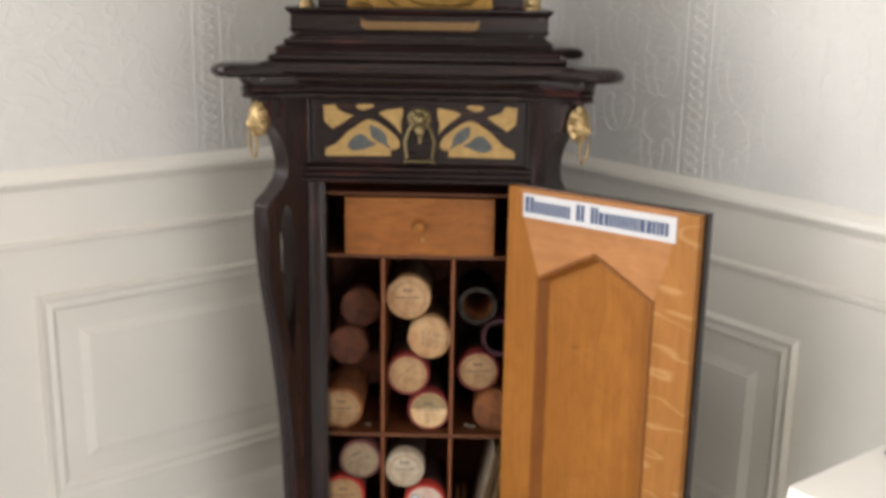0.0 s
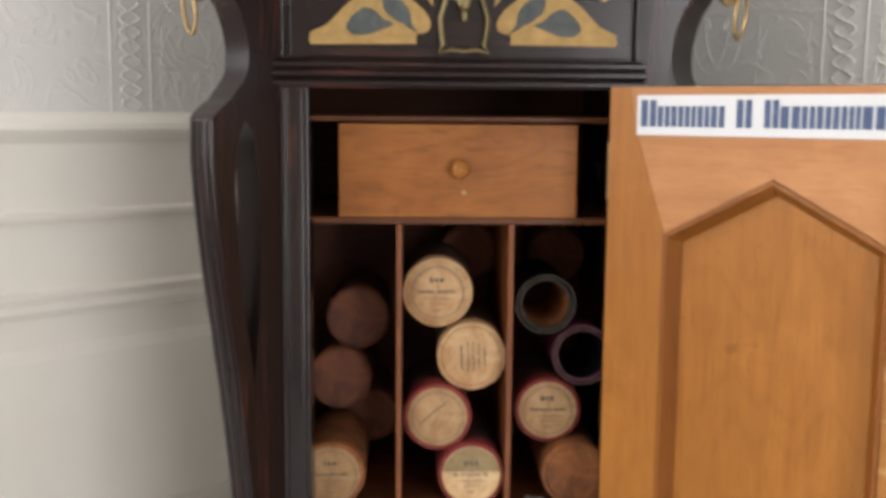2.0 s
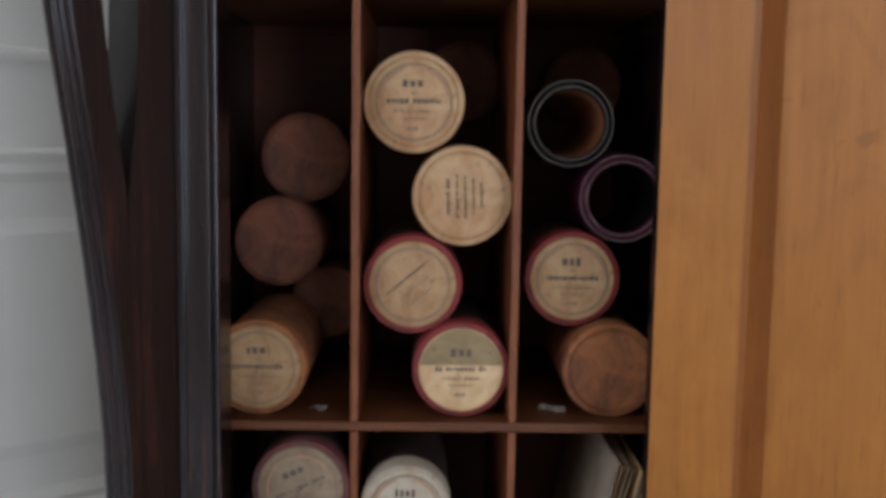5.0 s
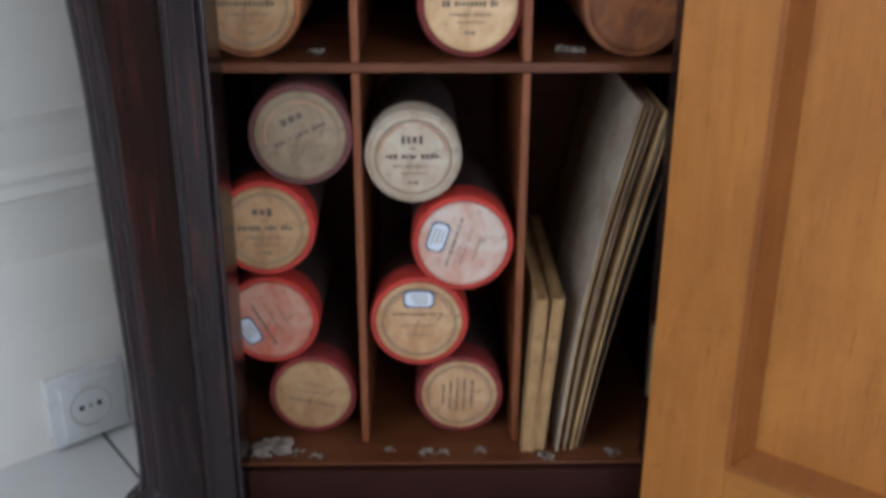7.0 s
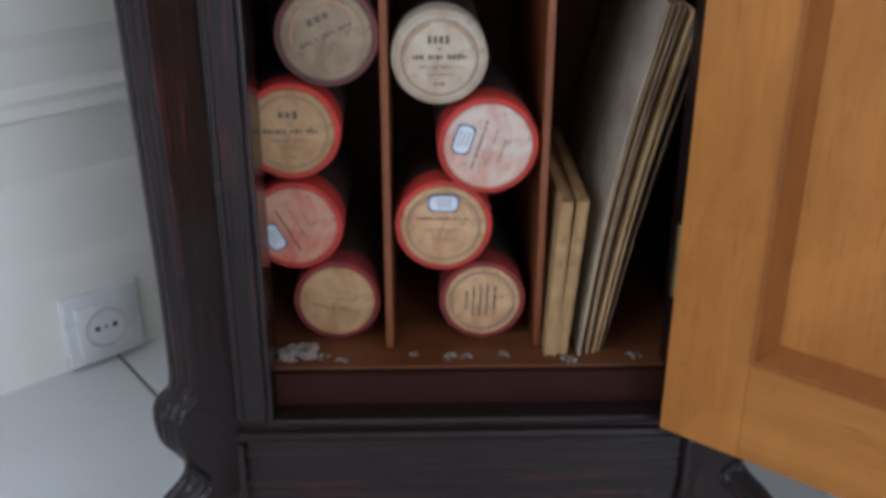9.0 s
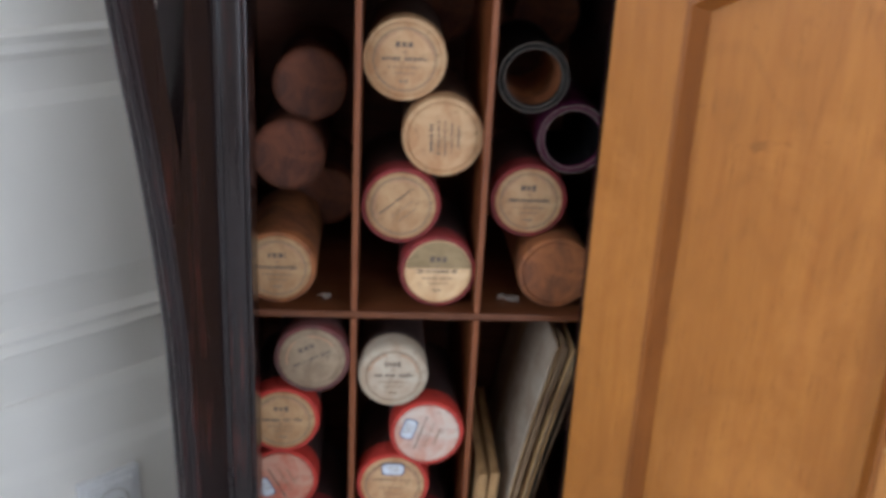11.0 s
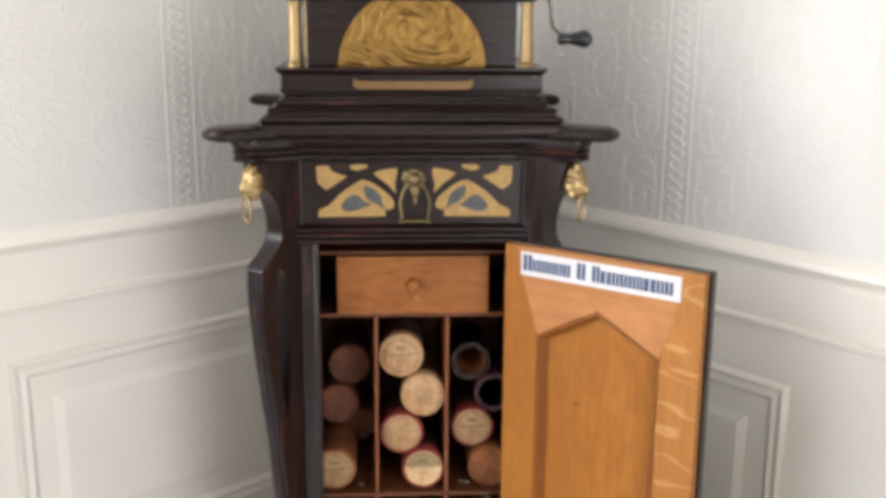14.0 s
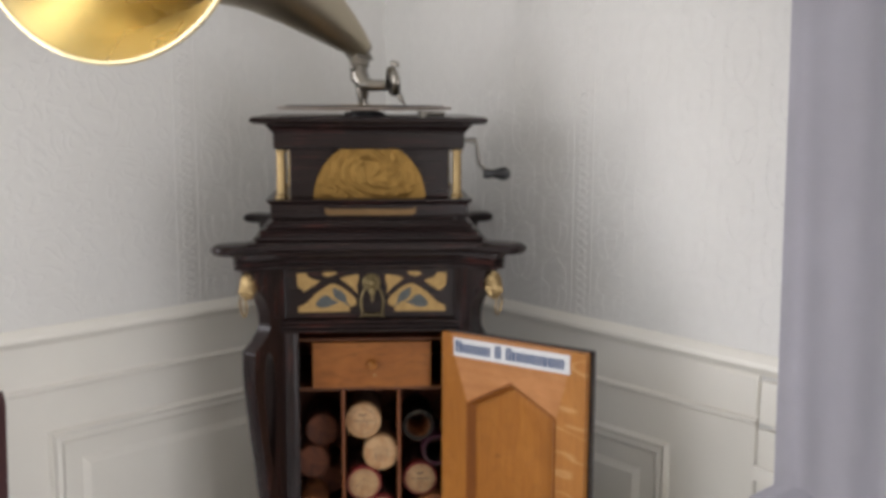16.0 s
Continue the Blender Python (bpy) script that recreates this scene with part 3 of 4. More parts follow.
inlay("inlay_leaf", [(62.7, 43.3), (66, 44), (70.3, 41.7), (76, 39.5), (81, 35.5), (85, 31), (87, 26), (88, 17.6), (93.3, 10.4), (86, 14), (81, 18.2), (75, 20), (70.3, 23.9), (66, 27), (63.6, 32.3)], LEAF, 0.002)

# ring pull in the middle of the frieze
pull = part("ring_pull", lathe(bmesh.new(), [(0.0165, 0), (0.0165, 0.002), (0.014, 0.004), (0.010, 0.005), (0.007, 0.009), (0.002, 0.0105)], 24, pose(0.002, FY - 0.001, 0.9645, 90, 0, 0)), BRASS_DULL, fr, "aged bronze ring pull with leaf rosette", smooth=True)
for k in range(8):
    a = k * math.pi / 4
    part("petal", ball(bmesh.new(), 0.002 + 0.0115 * math.cos(a), FY - 0.005, 0.9645 + 0.0115 * math.sin(a), 0.0042, 0.0025, 0.0042, 8), BRASS_DULL, pull, smooth=True)
part("leaf_drop", ball(bmesh.new(), 0.003, FY - 0.010, 0.9485, 0.006, 0.003, 0.009, 10), BRASS_DULL, pull, smooth=True)
part("drop_tip", ball(bmesh.new(), 0.003, FY - 0.011, 0.9365, 0.003, 0.002, 0.006, 8), BRASS_DULL, pull, smooth=True)
ring = [(-0.006, 0.9605), (-0.013, 0.9485), (-0.0175, 0.9335), (-0.016, 0.9195), (-0.0145, 0.9115), (-0.0185, 0.9045), (-0.008, 0.9075), (0.003, 0.906), (0.014, 0.9075), (0.0245, 0.9045), (0.0205, 0.9115), (0.022, 0.9195), (0.0235, 0.9335), (0.019, 0.9485), (0.012, 0.9605)]
part("bail", tube(bmesh.new(), [(x, FY - 0.009, z) for x, z in ring], 0.0021, 8), BRASS_DULL, pull, smooth=True)

# plinth
part("plinth_ledge", prism(bmesh.new(), [(-0.034, 0.158), (-0.051, 0.158), (-0.055, 0.1595), (-0.0565, 0.1625), (-0.0545, 0.1655), (-0.0505, 0.1665), (-0.0505, 0.169), (-0.0525, 0.17), (-0.0535, 0.1722), (-0.0515, 0.1745), (-0.047, 0.175), (-0.034, 0.175)], -0.162, 0.162, "x"), EBONY_H, cab, smooth=True)
part("plinth_board", boxbm(-0.158, 0.158, -0.047, -0.03, 0.075, 0.158, bevel=0.001), EBONY_H, cab)
for s in (-1, 1):
    a, b = sorted((s * 0.152, s * 0.166))
    part("plinth_stile", boxbm(a, b, -0.056, -0.0475, 0.09, 0.1575, bevel=0.002), EBONY_V, cab)
bm = bmesh.new()
moulding(bm, CX, -0.05, BY, [(0.0, 0.03), (0.028, 0.03), (0.028, 0.042)] + [(0.0215 - 0.0045 * k + e, 0.0445 + 0.0088 * k + dz) for k in range(5) for e, dz in ((0, 0), (0.0032, 0.0012), (0.0036, 0.0036), (0.0008, 0.0058))] + [(0.0, 0.088)])
part("base_moulding", bm, EBONY_H, cab)

# scrolled legs set diagonally at the four corners
LEG_OUT = [(0.9935, 0.062), (0.978, 0.058), (0.965, 0.0535), (0.952, 0.0445), (0.9384, 0.0345), (0.9209, 0.0276), (0.902, 0.0248), (0.8832, 0.0279), (0.864, 0.0439), (0.8545, 0.0561), (0.8486, 0.0625), (0.845, 0.063),
           (0.8039, 0.063), (0.7243, 0.0552), (0.6439, 0.0435), (0.5633, 0.033), (0.4809, 0.0255), (0.4013, 0.0231), (0.3016, 0.0204), (0.2167, 0.0199), (0.2061, 0.0221), (0.2023, 0.0308), (0.194, 0.0352), (0.1801, 0.0352), (0.1678, 0.0319),
           (0.1545, 0.0232), (0.1436, 0.0171), (0.1348, 0.0177), (0.1297, 0.0232), (0.1238, 0.0352), (0.1149, 0.0483), (0.1006, 0.0598), (0.0805, 0.0668), (0.0569, 0.0662), (0.0332, 0.0599), (0.0147, 0.046), (0.0, 0.03)]
SLOT_A = [(1.0, 0.02), (0.846, 0.03), (0.836, 0.021), (0.80, 0.0155), (0.74, 0.0145), (0.68, 0.017), (0.62, 0.024), (0.0, 0.012)]      # inner side of the slot in the leg
SLOT_B = [(1.0, 0.02), (0.846, 0.03), (0.836, 0.036), (0.80, 0.0415), (0.74, 0.0385), (0.68, 0.0325), (0.62, 0.024), (0.0, 0.012)]   # outer side


def level(keys, z):
    for (za, sa), (zb, sb) in zip(keys, keys[1:]):
        if zb <= z <= za:
            return sa + (sb - sa) * (za - z) / max(za - zb, 1e-9)
    return keys[-1][1]


def leg(cx, cy, ang, mask_at):
    T = 0.0155
    bm = bmesh.new()
    across = [(-1, 0), (-0.8, 0.0016), (-0.62, 0.0016), (-0.5, -0.0006), (-0.38, 0.0012), (-0.2, 0.0016), (0, -0.0006), (0.2, 0.0016), (0.38, 0.0012), (0.5, -0.0006), (0.62, 0.0016), (0.8, 0.0016), (1, 0)]
    rows = []
    for z, s in spline(LEG_OUT, 4):
        flare = 1.0 + (0.35 * min(1, (0.12 - z) / 0.05) if z < 0.12 else 0)
        sa, sb = min(level(SLOT_A, z), s - 0.004), min(level(SLOT_B, z), s - 0.004)
        side = [[bm.verts.new((q, t * T * flare, z)) for t in (-1, 1)] for q in (-0.012, sa, sb)]
        rows.append(([bm.verts.new((s + d * (z < 0.846), t * T * flare, z)) for t, d in across], side, sb - sa > 1e-5))
    for (a, (a0, a1, a2), oa), (b, (b0, b1, b2), ob) in zip(rows, rows[1:]):
        for k in range(len(across) - 1):
            bm.faces.new((a[k], a[k + 1], b[k + 1], b[k]))
        bm.faces.new((a0[1], a0[0], b0[0], b0[1]))
        for k, (p, q) in ((0, (a[0], b[0])), (1, (a[-1], b[-1]))):
            bm.faces.new((a0[k], a1[k], b1[k], b0[k]))
            bm.faces.new((a2[k], p, q, b2[k]))
        if oa or ob:
            bm.faces.new((a1[0], a1[1], b1[1], b1[0]))
            bm.faces.new((a2[1], a2[0], b2[0], b2[1]))
        else:
            for k in (0, 1):
                bm.faces.new((a1[k], a2[k], b2[k], b1[k]))
    for o, (i0, i1, i2), _ in (rows[0], rows[-1]):
        bm.faces.new([i0[1], i0[0], i1[0], i2[0], *o, i2[1], i1[1]])
    bmesh.ops.remove_doubles(bm, verts=bm.verts, dist=1e-6)
    m = pose(cx, cy, 0, 0, 0, ang)
    lg = part("leg", bm, EBONY_V, cab, smooth=True, loc=m)
    # rolled collar above the foot
    part("collar", lathe(bmesh.new(), [(0.0005, -0.0164), (0.013, -0.0162), (0.0145, -0.0146), (0.0145, 0.0146), (0.013, 0.0162), (0.0005, 0.0164)], 20, pose(0.0215, 0, 0.186, 90, 0, 0)), EBONY_V, lg, smooth=True)
    if mask_at:
        bm = bmesh.new()
        x = mask_at
        for v in bmesh.ops.create_uvsphere(bm, u_segments=40, v_segments=28, radius=1)["verts"]:
            p = v.co.copy()                                   # the face looks along +x
            face = max(0.0, p.x)
            around = math.atan2(p.z, p.y)
            mane = 0.16 * math.cos(11 * around) * math.exp(-((p.x - 0.15) / 0.4) ** 2)
            snout = 0.55 * math.exp(-9 * (p.y ** 2 + (p.z + 0.25) ** 2)) * face
            chin = 0.2 * math.exp(-22 * (p.y ** 2 + (p.z + 0.75) ** 2)) * (face + 0.2)
            eyes = -0.16 * (math.exp(-60 * ((p.y - 0.34) ** 2 + (p.z - 0.22) ** 2)) + math.exp(-60 * ((p.y + 0.34) ** 2 + (p.z - 0.22) ** 2))) * face
            r = 1 + mane + snout + chin + eyes + 0.06 * noise.noise(p * 4.5)
            v.co = Vector((x + 0.003 + 0.0145 * p.x * r, 0.0165 * p.y * r, 0.967 + 0.022 * p.z * r))
        mk = part("lion_mask", bm, GOLD, lg, "gilded mask with a hanging ring", smooth=True)
        r = [(x + 0.015 + 0.002 * math.sin(t), 0.0078 * math.cos(t), 0.934 + 0.0185 * math.sin(t)) for t in [2 * math.pi * i / 28 for i in range(28)]]
        part("ring", tube(bmesh.new(), r, 0.0017, 8, closed=True), GOLD, mk, smooth=True)


for x, y, a in ((-0.172, FY, 180 + 48), (0.172, FY, -48), (-0.172, BY, 180 - 48), (0.172, BY, 48)):
    leg(x, y, a, (0.057 if x < 0 else 0.064) if y < 0 else 0)

# cornice: reeded underside, thick rounded slab with four ears, stepped top
bm = bmesh.new()
moulding(bm, CX, FY, BY, [(-0.01, 0.992), (0.010, 0.992), (0.014, 0.9945), (0.014, 0.9985), (0.011, 1.0005), (0.018, 1.0035), (0.020, 1.007), (0.018, 1.0105), (0.024, 1.0135), (0.03, 1.0185), (0.03, 1.022)])
part("cornice_reeding", bm, EBONY_H, cab)
bm = bmesh.new()
moulding(bm, CX, FY, BY, [(0.02, 1.0223), (0.036, 1.0235), (0.044, 1.0275), (0.0475, 1.033), (0.0475, 1.038), (0.044, 1.0425), (0.038, 1.043), (0.02, 1.0435)])
part("cornice_slab", bm, EBONY_H, cab, smooth=True)
bm = bmesh.new()
moulding(bm, CX, FY, BY, [(0.02, 1.0437), (0.034, 1.0437), (0.036, 1.0475), (0.034, 1.0515), (0.028, 1.0535), (0.026, 1.0565), (0.028, 1.0605), (0.024, 1.0635), (0.016, 1.065), (0.017, 1.0685), (0.016, 1.0715), (0.010, 1.0735), (0.008, 1.0765), (0.0, 1.0775)])
part("stepped_top", bm, EBONY_H, cab)


def tongue(bm, length, w, prof):
    rings = []
    for d, z in prof:
        r = w - d
        pts = [(-0.02, -r)] + [(length - w + r * math.cos(t), r * math.sin(t)) for t in [-math.pi / 2 + math.pi * i / 14 for i in range(15)]] + [(-0.02, r)]
        rings.append([bm.verts.new((x, y, z)) for x, y in pts])
    for a, b in zip(rings, rings[1:]):
        for i in range(len(a)):
            j = (i + 1) % len(a)
            bm.faces.new((a[i], a[j], b[j], b[i]))
    bm.faces.new(rings[0][::-1])
    bm.faces.new(rings[-1])
    return bm


for x, y, a in ((-CX, FY, 180 + 27), (CX, FY, -27), (-CX, BY, 180 - 27), (CX, BY, 27)):
    part("cornice_ear", tongue(bmesh.new(), 0.121, 0.034, [(0.012, 1.022), (0.005, 1.0235), (0.001, 1.0275), (0.0, 1.0315), (0.002, 1.0355), (0.008, 1.0395), (0.012, 1.0405)]), EBONY_H, cab, smooth=True, loc=pose(x, y, 0, 0, 0, a))
    part("ear_block", tongue(bmesh.new(), 0.081, 0.024, [(0.006, 0.993), (0.001, 0.9945), (0.0, 0.9985), (0.003, 1.0005), (0.001, 1.0025), (-0.001, 1.0065), (0.002, 1.0095), (0.0, 1.0125), (-0.002, 1.0175), (-0.002, 1.0219)]), EBONY_H, cab, smooth=True, loc=pose(x, y, 0, 0, 0, a))

# ---- the open door ----
DM = pose(0.128, -0.068, 0, 0, 0, -39.3)       # local x along the door, -y its inner side
door = part("door", boxbm(0.0, 0.2940, 0.0145, 0.029, 0.1755, 0.878, bevel=0.0015), EBONY_V, cab, "open door, golden oak inside, black outside", loc=DM)
Z0, Z1 = 0.1765, 0.877
part("stile", prism(bmesh.new(), [(0.001, Z0), (0.0545, Z0), (0.0545, 0.755), (0.027, 0.838), (0.02, Z1), (0.001, Z1)], 0, 0.0143), OAK, door, "golden oak stile")
part("stile", prism(bmesh.new(), [(0.2360, Z0), (0.2900, Z0), (0.2900, Z1), (0.2645, Z1), (0.2585, 0.843), (0.2360, 0.757)], 0, 0.0143), OAK_FLECK, door, "oak stile with pale ray flecks")
part("bottom_rail", prism(bmesh.new(), [(0.0547, Z0), (0.2358, Z0), (0.2358, 0.246), (0.0547, 0.246)], 0.0003, 0.0143), OAK_H, door, "oak rail")
part("top_rail", prism(bmesh.new(), [(0.0202, Z1), (0.0272, 0.838), (0.0547, 0.7555), (0.145, 0.805), (0.2358, 0.7575), (0.2583, 0.843), (0.2643, Z1)], 0.0002, 0.0143), OAK_PALE, door, "pale worn oak top rail cut to a point")
part("door_panel", prism(bmesh.new(), [(0.054, 0.245), (0.2365, 0.245), (0.2365, 0.756), (0.145, 0.8055), (0.054, 0.756)], 0.0128, 0.0144), OAK, door)
# sloped moulding round the panel; the recess shadow is put into its darker oak
path = [(0.0545, 0.246), (0.2360, 0.246), (0.2360, 0.757), (0.145, 0.8045), (0.0545, 0.755)]
inner = [(0.0665, 0.258), (0.224, 0.258), (0.224, 0.750), (0.145, 0.791), (0.0665, 0.748)]
bm = bmesh.new()
r = [[bm.verts.new((x, y, z)) for x, z in p] for p, y in ((path, -0.0014), ([(a + (c - a) * 0.3, b + (d - b) * 0.3) for (a, b), (c, d) in zip(path, inner)], -0.0016), (inner, 0.0127))]
for a, b in zip(r, r[1:]):
    for i in range(5):
        bm.faces.new((a[i], a[(i + 1) % 5], b[(i + 1) % 5], b[i]))
part("panel_moulding", bm, OAK_SHADED, door, "sloped oak moulding round the panel, shade put into its colour")
for z in (0.27, 0.78):
    part("hinge", tube(bmesh.new(), [(-0.004, 0.012, z), (-0.004, 0.012, z + 0.05)], 0.0035), BRASS_DULL, door, smooth=True)
# paper name strip: writing shown as plain bars
bm = boxbm(0.027, 0.2605, -0.0012, -0.0003, -0.0165, 0.0165)
x = 0.030
for word in ((1.25, 1, 1, 0.9, 0.95, 1.05), (1.15,), (1.05, 1.35, 0.95, 1, 0.95, 0.8, 1.45, 0.95, 1.05)):
    for k, wd in enumerate(word):
        wpx = wd * 0.0121
        top = 0.0125 if k == 0 else 0.0075
        box(bm, x + 0.0007, x + wpx * 0.45, -0.0016, -0.0012, -0.0095, top, mi=1)
        box(bm, x + wpx * 0.58, x + wpx - 0.0007, -0.0016, -0.0012, -0.0095, top, mi=1)
        x += wpx
    x += 0.0085
part("name_strip", bm, [WHITE_PAPER, BLUE_INK], door, "white paper strip with dark blue writing", loc=pose(0, 0, 0.8535, 0, -0.2, 0))


# ---- the gramophone on top ----
gr = thing("gramophone", "black table gramophone with gilt relief, columns and brass horn", "gramophone", m=pose(0, 0, 1.0777))
G0 = -1.0777


def gpart(name, bm, mat, label="", smooth=False, parent=None):
    bmesh.ops.translate(bm, verts=bm.verts, vec=(0, 0, G0))
    return part(name, bm, mat, parent or gr, label, smooth)


bm = bmesh.new()
moulding(bm, 0.17, -0.03, 0.27, [(0.006, 1.0778), (0.006, 1.0805), (0.009, 1.0825), (0.007, 1.0865), (0.007, 1.1035), (0.010, 1.1065), (0.0135, 1.1105), (0.0135, 1.1135), (0.0, 1.114)])
gpart("plinth", bm, EBONY_H)
gpart("body", boxbm(-0.143, 0.143, -0.018, 0.26, 1.1141, 1.2435, bevel=0.002), EBONY_H)
bm = bmesh.new()
moulding(bm, 0.166, -0.026, 0.266, [(-0.004, 1.2005), (0.002, 1.2025), (0.004, 1.206), (0.004, 1.2295), (0.007, 1.2345), (0.012, 1.2395), (0.016, 1.2435), (0.016, 1.246)])
gpart("entablature", bm, EBONY_H)
bm = bmesh.new()
moulding(bm, 0.166, -0.026, 0.29, [(0.02, 1.2461), (0.036, 1.2475), (0.0415, 1.252), (0.0415, 1.2555), (0.038, 1.259), (0.02, 1.2595)])
gpart("top_plate", bm, EBONY_H, smooth=True)
for x in (-0.158, 0.158):
    for y in (-0.012, 0.25):
        gpart("column", lathe(bmesh.new(), [(0.0115, 1.1142), (0.0115, 1.1175), (0.0085, 1.1205), (0.009, 1.1235), (0.0085, 1.17), (0.0078, 1.2), (0.0095, 1.1945), (0.0105, 1.2)], 20, pose(x, y, 0)), GOLD, "gilded corner column", smooth=True)


def dome():
    """Half-round gilt plate with flowing wave relief."""
    bm = bmesh.new()
    rows = []
    for j in range(91):
        a = math.pi * j / 90
        ring = []
        for i in range(53):
            f = i / 52
            x, z = 0.099 * f * math.cos(a), 0.0015 + 0.0995 * f * math.sin(a)
            u, v = x / 0.099, z / 0.1
            # flowing strands that sweep round a centre, a curl at each side, a raised figure-like boss
            d1, a1 = math.hypot(u - 0.02, v - 0.5), math.atan2(v - 0.5, u - 0.02)
            strands = math.sin(30 * d1 - 2.0 * a1 + 2.2 * noise.noise((u * 3, v * 3, 4))) * min(1, d1 * 4)
            wave = math.sin(34 * v + 7 * math.sin(2.6 * u + 0.8) + 2.0 * noise.noise((u * 4, v * 4, 8)))
            low = 1 / (1 + math.exp(18 * (v - 0.3)))
            h = 0.0016 * ((1 - low) * strands + low * wave)
            for cu, cv, k in ((-0.66, 0.2, 30), (0.5, 0.55, 26), (0.68, 0.2, 30)):
                e = math.hypot(u - cu, v - cv)
                h += 0.0016 * math.sin(k * e + 1.5 * math.atan2(v - cv, u - cu)) * math.exp(-(e / 0.2) ** 2)
            for cu, cv, q, up in ((-0.08, 0.68, 90, 0.004), (-0.02, 0.46, 40, 0.003), (0.2, 0.3, 40, 0.002)):
                h += up * math.exp(-q * ((u - cu) ** 2 + (v - cv) ** 2))
            h += 0.0012 * noise.noise((u * 12, v * 12, 2))
            edge = min(1, (1 - f) * 9) * min(1, v * 14)
            ring.append(bm.verts.new((x, -0.0265 - h * edge, z + 1.1143)))
        rows.append(ring)
    for a, b in zip(rows, rows[1:]):
        for i in range(52):
            bm.faces.new((a[i], a[i + 1], b[i + 1], b[i]))
    bmesh.ops.remove_doubles(bm, verts=bm.verts, dist=1e-5)
    gpart("relief_plate", bm, GOLD_OLD, "half-round gilt plate with wave relief", smooth=True)
    bm = bmesh.new()
    prism(bm, [(0.1 * math.cos(math.pi * j / 36), 1.1143 + 0.102 * math.sin(math.pi * j / 36)) for j in range(37)], -0.0262, -0.0182)
    gpart("relief_backing", bm, GOLD_OLD, "gilt backing rim")


dome()
gpart("plaque", prism(bmesh.new(), [(-0.08, 1.1), (-0.074, 1.096), (0.076, 1.096), (0.082, 1.1), (0.082, 1.0895), (0.076, 1.085), (-0.074, 1.085), (-0.08, 1.0895)], -0.0405, -0.0372), COPPER, "narrow bronzed plaque")

# turntable and record
gpart("hub", lathe(bmesh.new(), [(0.040, 1.2596), (0.040, 1.2635), (0.034, 1.2655), (0.026, 1.267), (0.026, 1.2705)], 40, pose(-0.008, 0.115, 0)), BLACK_IRON, "black turntable hub", smooth=True)
gpart("platter", lathe(bmesh.new(), [(0.026, 1.2706), (0.156, 1.2708), (0.1655, 1.2715), (0.1668, 1.2735), (0.1655, 1.2758), (0.156, 1.276)], 72, pose(-0.008, 0.115, 0)), PLATTER, "thin worn metal turntable", smooth=True)
gpart("disc_record", lathe(bmesh.new(), [(0.145, 1.2762), (0.1525, 1.2767), (0.153, 1.2777), (0.145, 1.2787), (0.05, 1.2787), (0.0495, 1.2783), (0.0015, 1.2785)], 72, pose(-0.008, 0.115, 0)), SHELLAC, "black shellac disc on the turntable", smooth=True)
gpart("disc_label", lathe(bmesh.new(), [(0.0475, 1.27875), (0.0475, 1.2791), (0.002, 1.2791)], 48, pose(-0.008, 0.115, 0), caps=False), PAPER_EDGE, "round paper label")
gpart("brake_lever", tube(bmesh.new(), [(0.096, -0.03, 1.2595), (0.096, -0.03, 1.2655), (0.088, -0.02, 1.2672), (0.135, 0.0, 1.2640)], [0.009, 0.006, 0.0032, 0.0045], 12), NICKEL, "small nickel brake lever", smooth=True)
gpart("spindle", lathe(bmesh.new(), [(0.0035, 1.2775), (0.0035, 1.2875), (0.0012, 1.2905)], 12, pose(-0.008, 0.115, 0)), NICKEL, smooth=True)

# crank on the side
ck = gpart("crank", tube(bmesh.new(), [(0.166, 0.106, 1.2125), (0.206, 0.106, 1.2125)], 0.0055, 12), NICKEL, smooth=True)
gpart("crank_arm", tube(bmesh.new(), [(0.203, 0.108, 1.2135), (0.208, 0.107, 1.2), (0.212, 0.106, 1.1665), (0.219, 0.105, 1.16), (0.232, 0.105, 1.1485)], [0.0038, 0.003, 0.003, 0.0035, 0.004], 10), NICKEL, smooth=True, parent=ck)
gpart("crank_handle", lathe(bmesh.new(), [(0.003, 0), (0.0085, 0.001), (0.0095, 0.008), (0.0075, 0.016), (0.0095, 0.026), (0.013, 0.037), (0.0125, 0.045), (0.007, 0.051), (0.001, 0.052)], 20, pose(0.220, 0.105, 1.1485, 0, 90, 0)), BLACK_IRON, "black turned wooden handle", smooth=True, parent=ck)

# rear bracket, elbow, arm and sound box
gpart("bracket", tube(bmesh.new(), [(-0.012, 0.292, 1.2595), (-0.012, 0.292, 1.28), (-0.008, 0.28, 1.312), (-0.014, 0.255, 1.337), (-0.014, 0.222, 1.357)], [0.016, 0.008, 0.010, 0.013, 0.012], 14), NICKEL, "worn nickel horn bracket", smooth=True)
bm = bmesh.new()
tube(bm, [(-0.008, 0.205, 1.383), (-0.016, 0.202, 1.368), (-0.020, 0.196, 1.350), (-0.020, 0.190, 1.332), (-0.010, 0.184, 1.3205), (0.008, 0.178, 1.3165), (0.036, 0.168, 1.3175)], [0.0175, 0.0185, 0.017, 0.016, 0.0145, 0.012, 0.0105], 18)
for z, r in ((1.374, 0.0225), (1.360, 0.0205), (1.338, 0.0185)):
    lathe(bm, [(r - 0.005, -0.003), (r, -0.002), (r + 0.001, 0), (r, 0.002), (r - 0.005, 0.003)], 24, pose(-0.018 + 0.4 * max(0, z - 1.36), 0.197, z, 0, 14 if z > 1.35 else 0, 0))
tube(bm, [(-0.034, 0.19, 1.368), (-0.042, 0.185, 1.377), (-0.044, 0.184, 1.388), (-0.034, 0.19, 1.394)], 0.0034, 8)
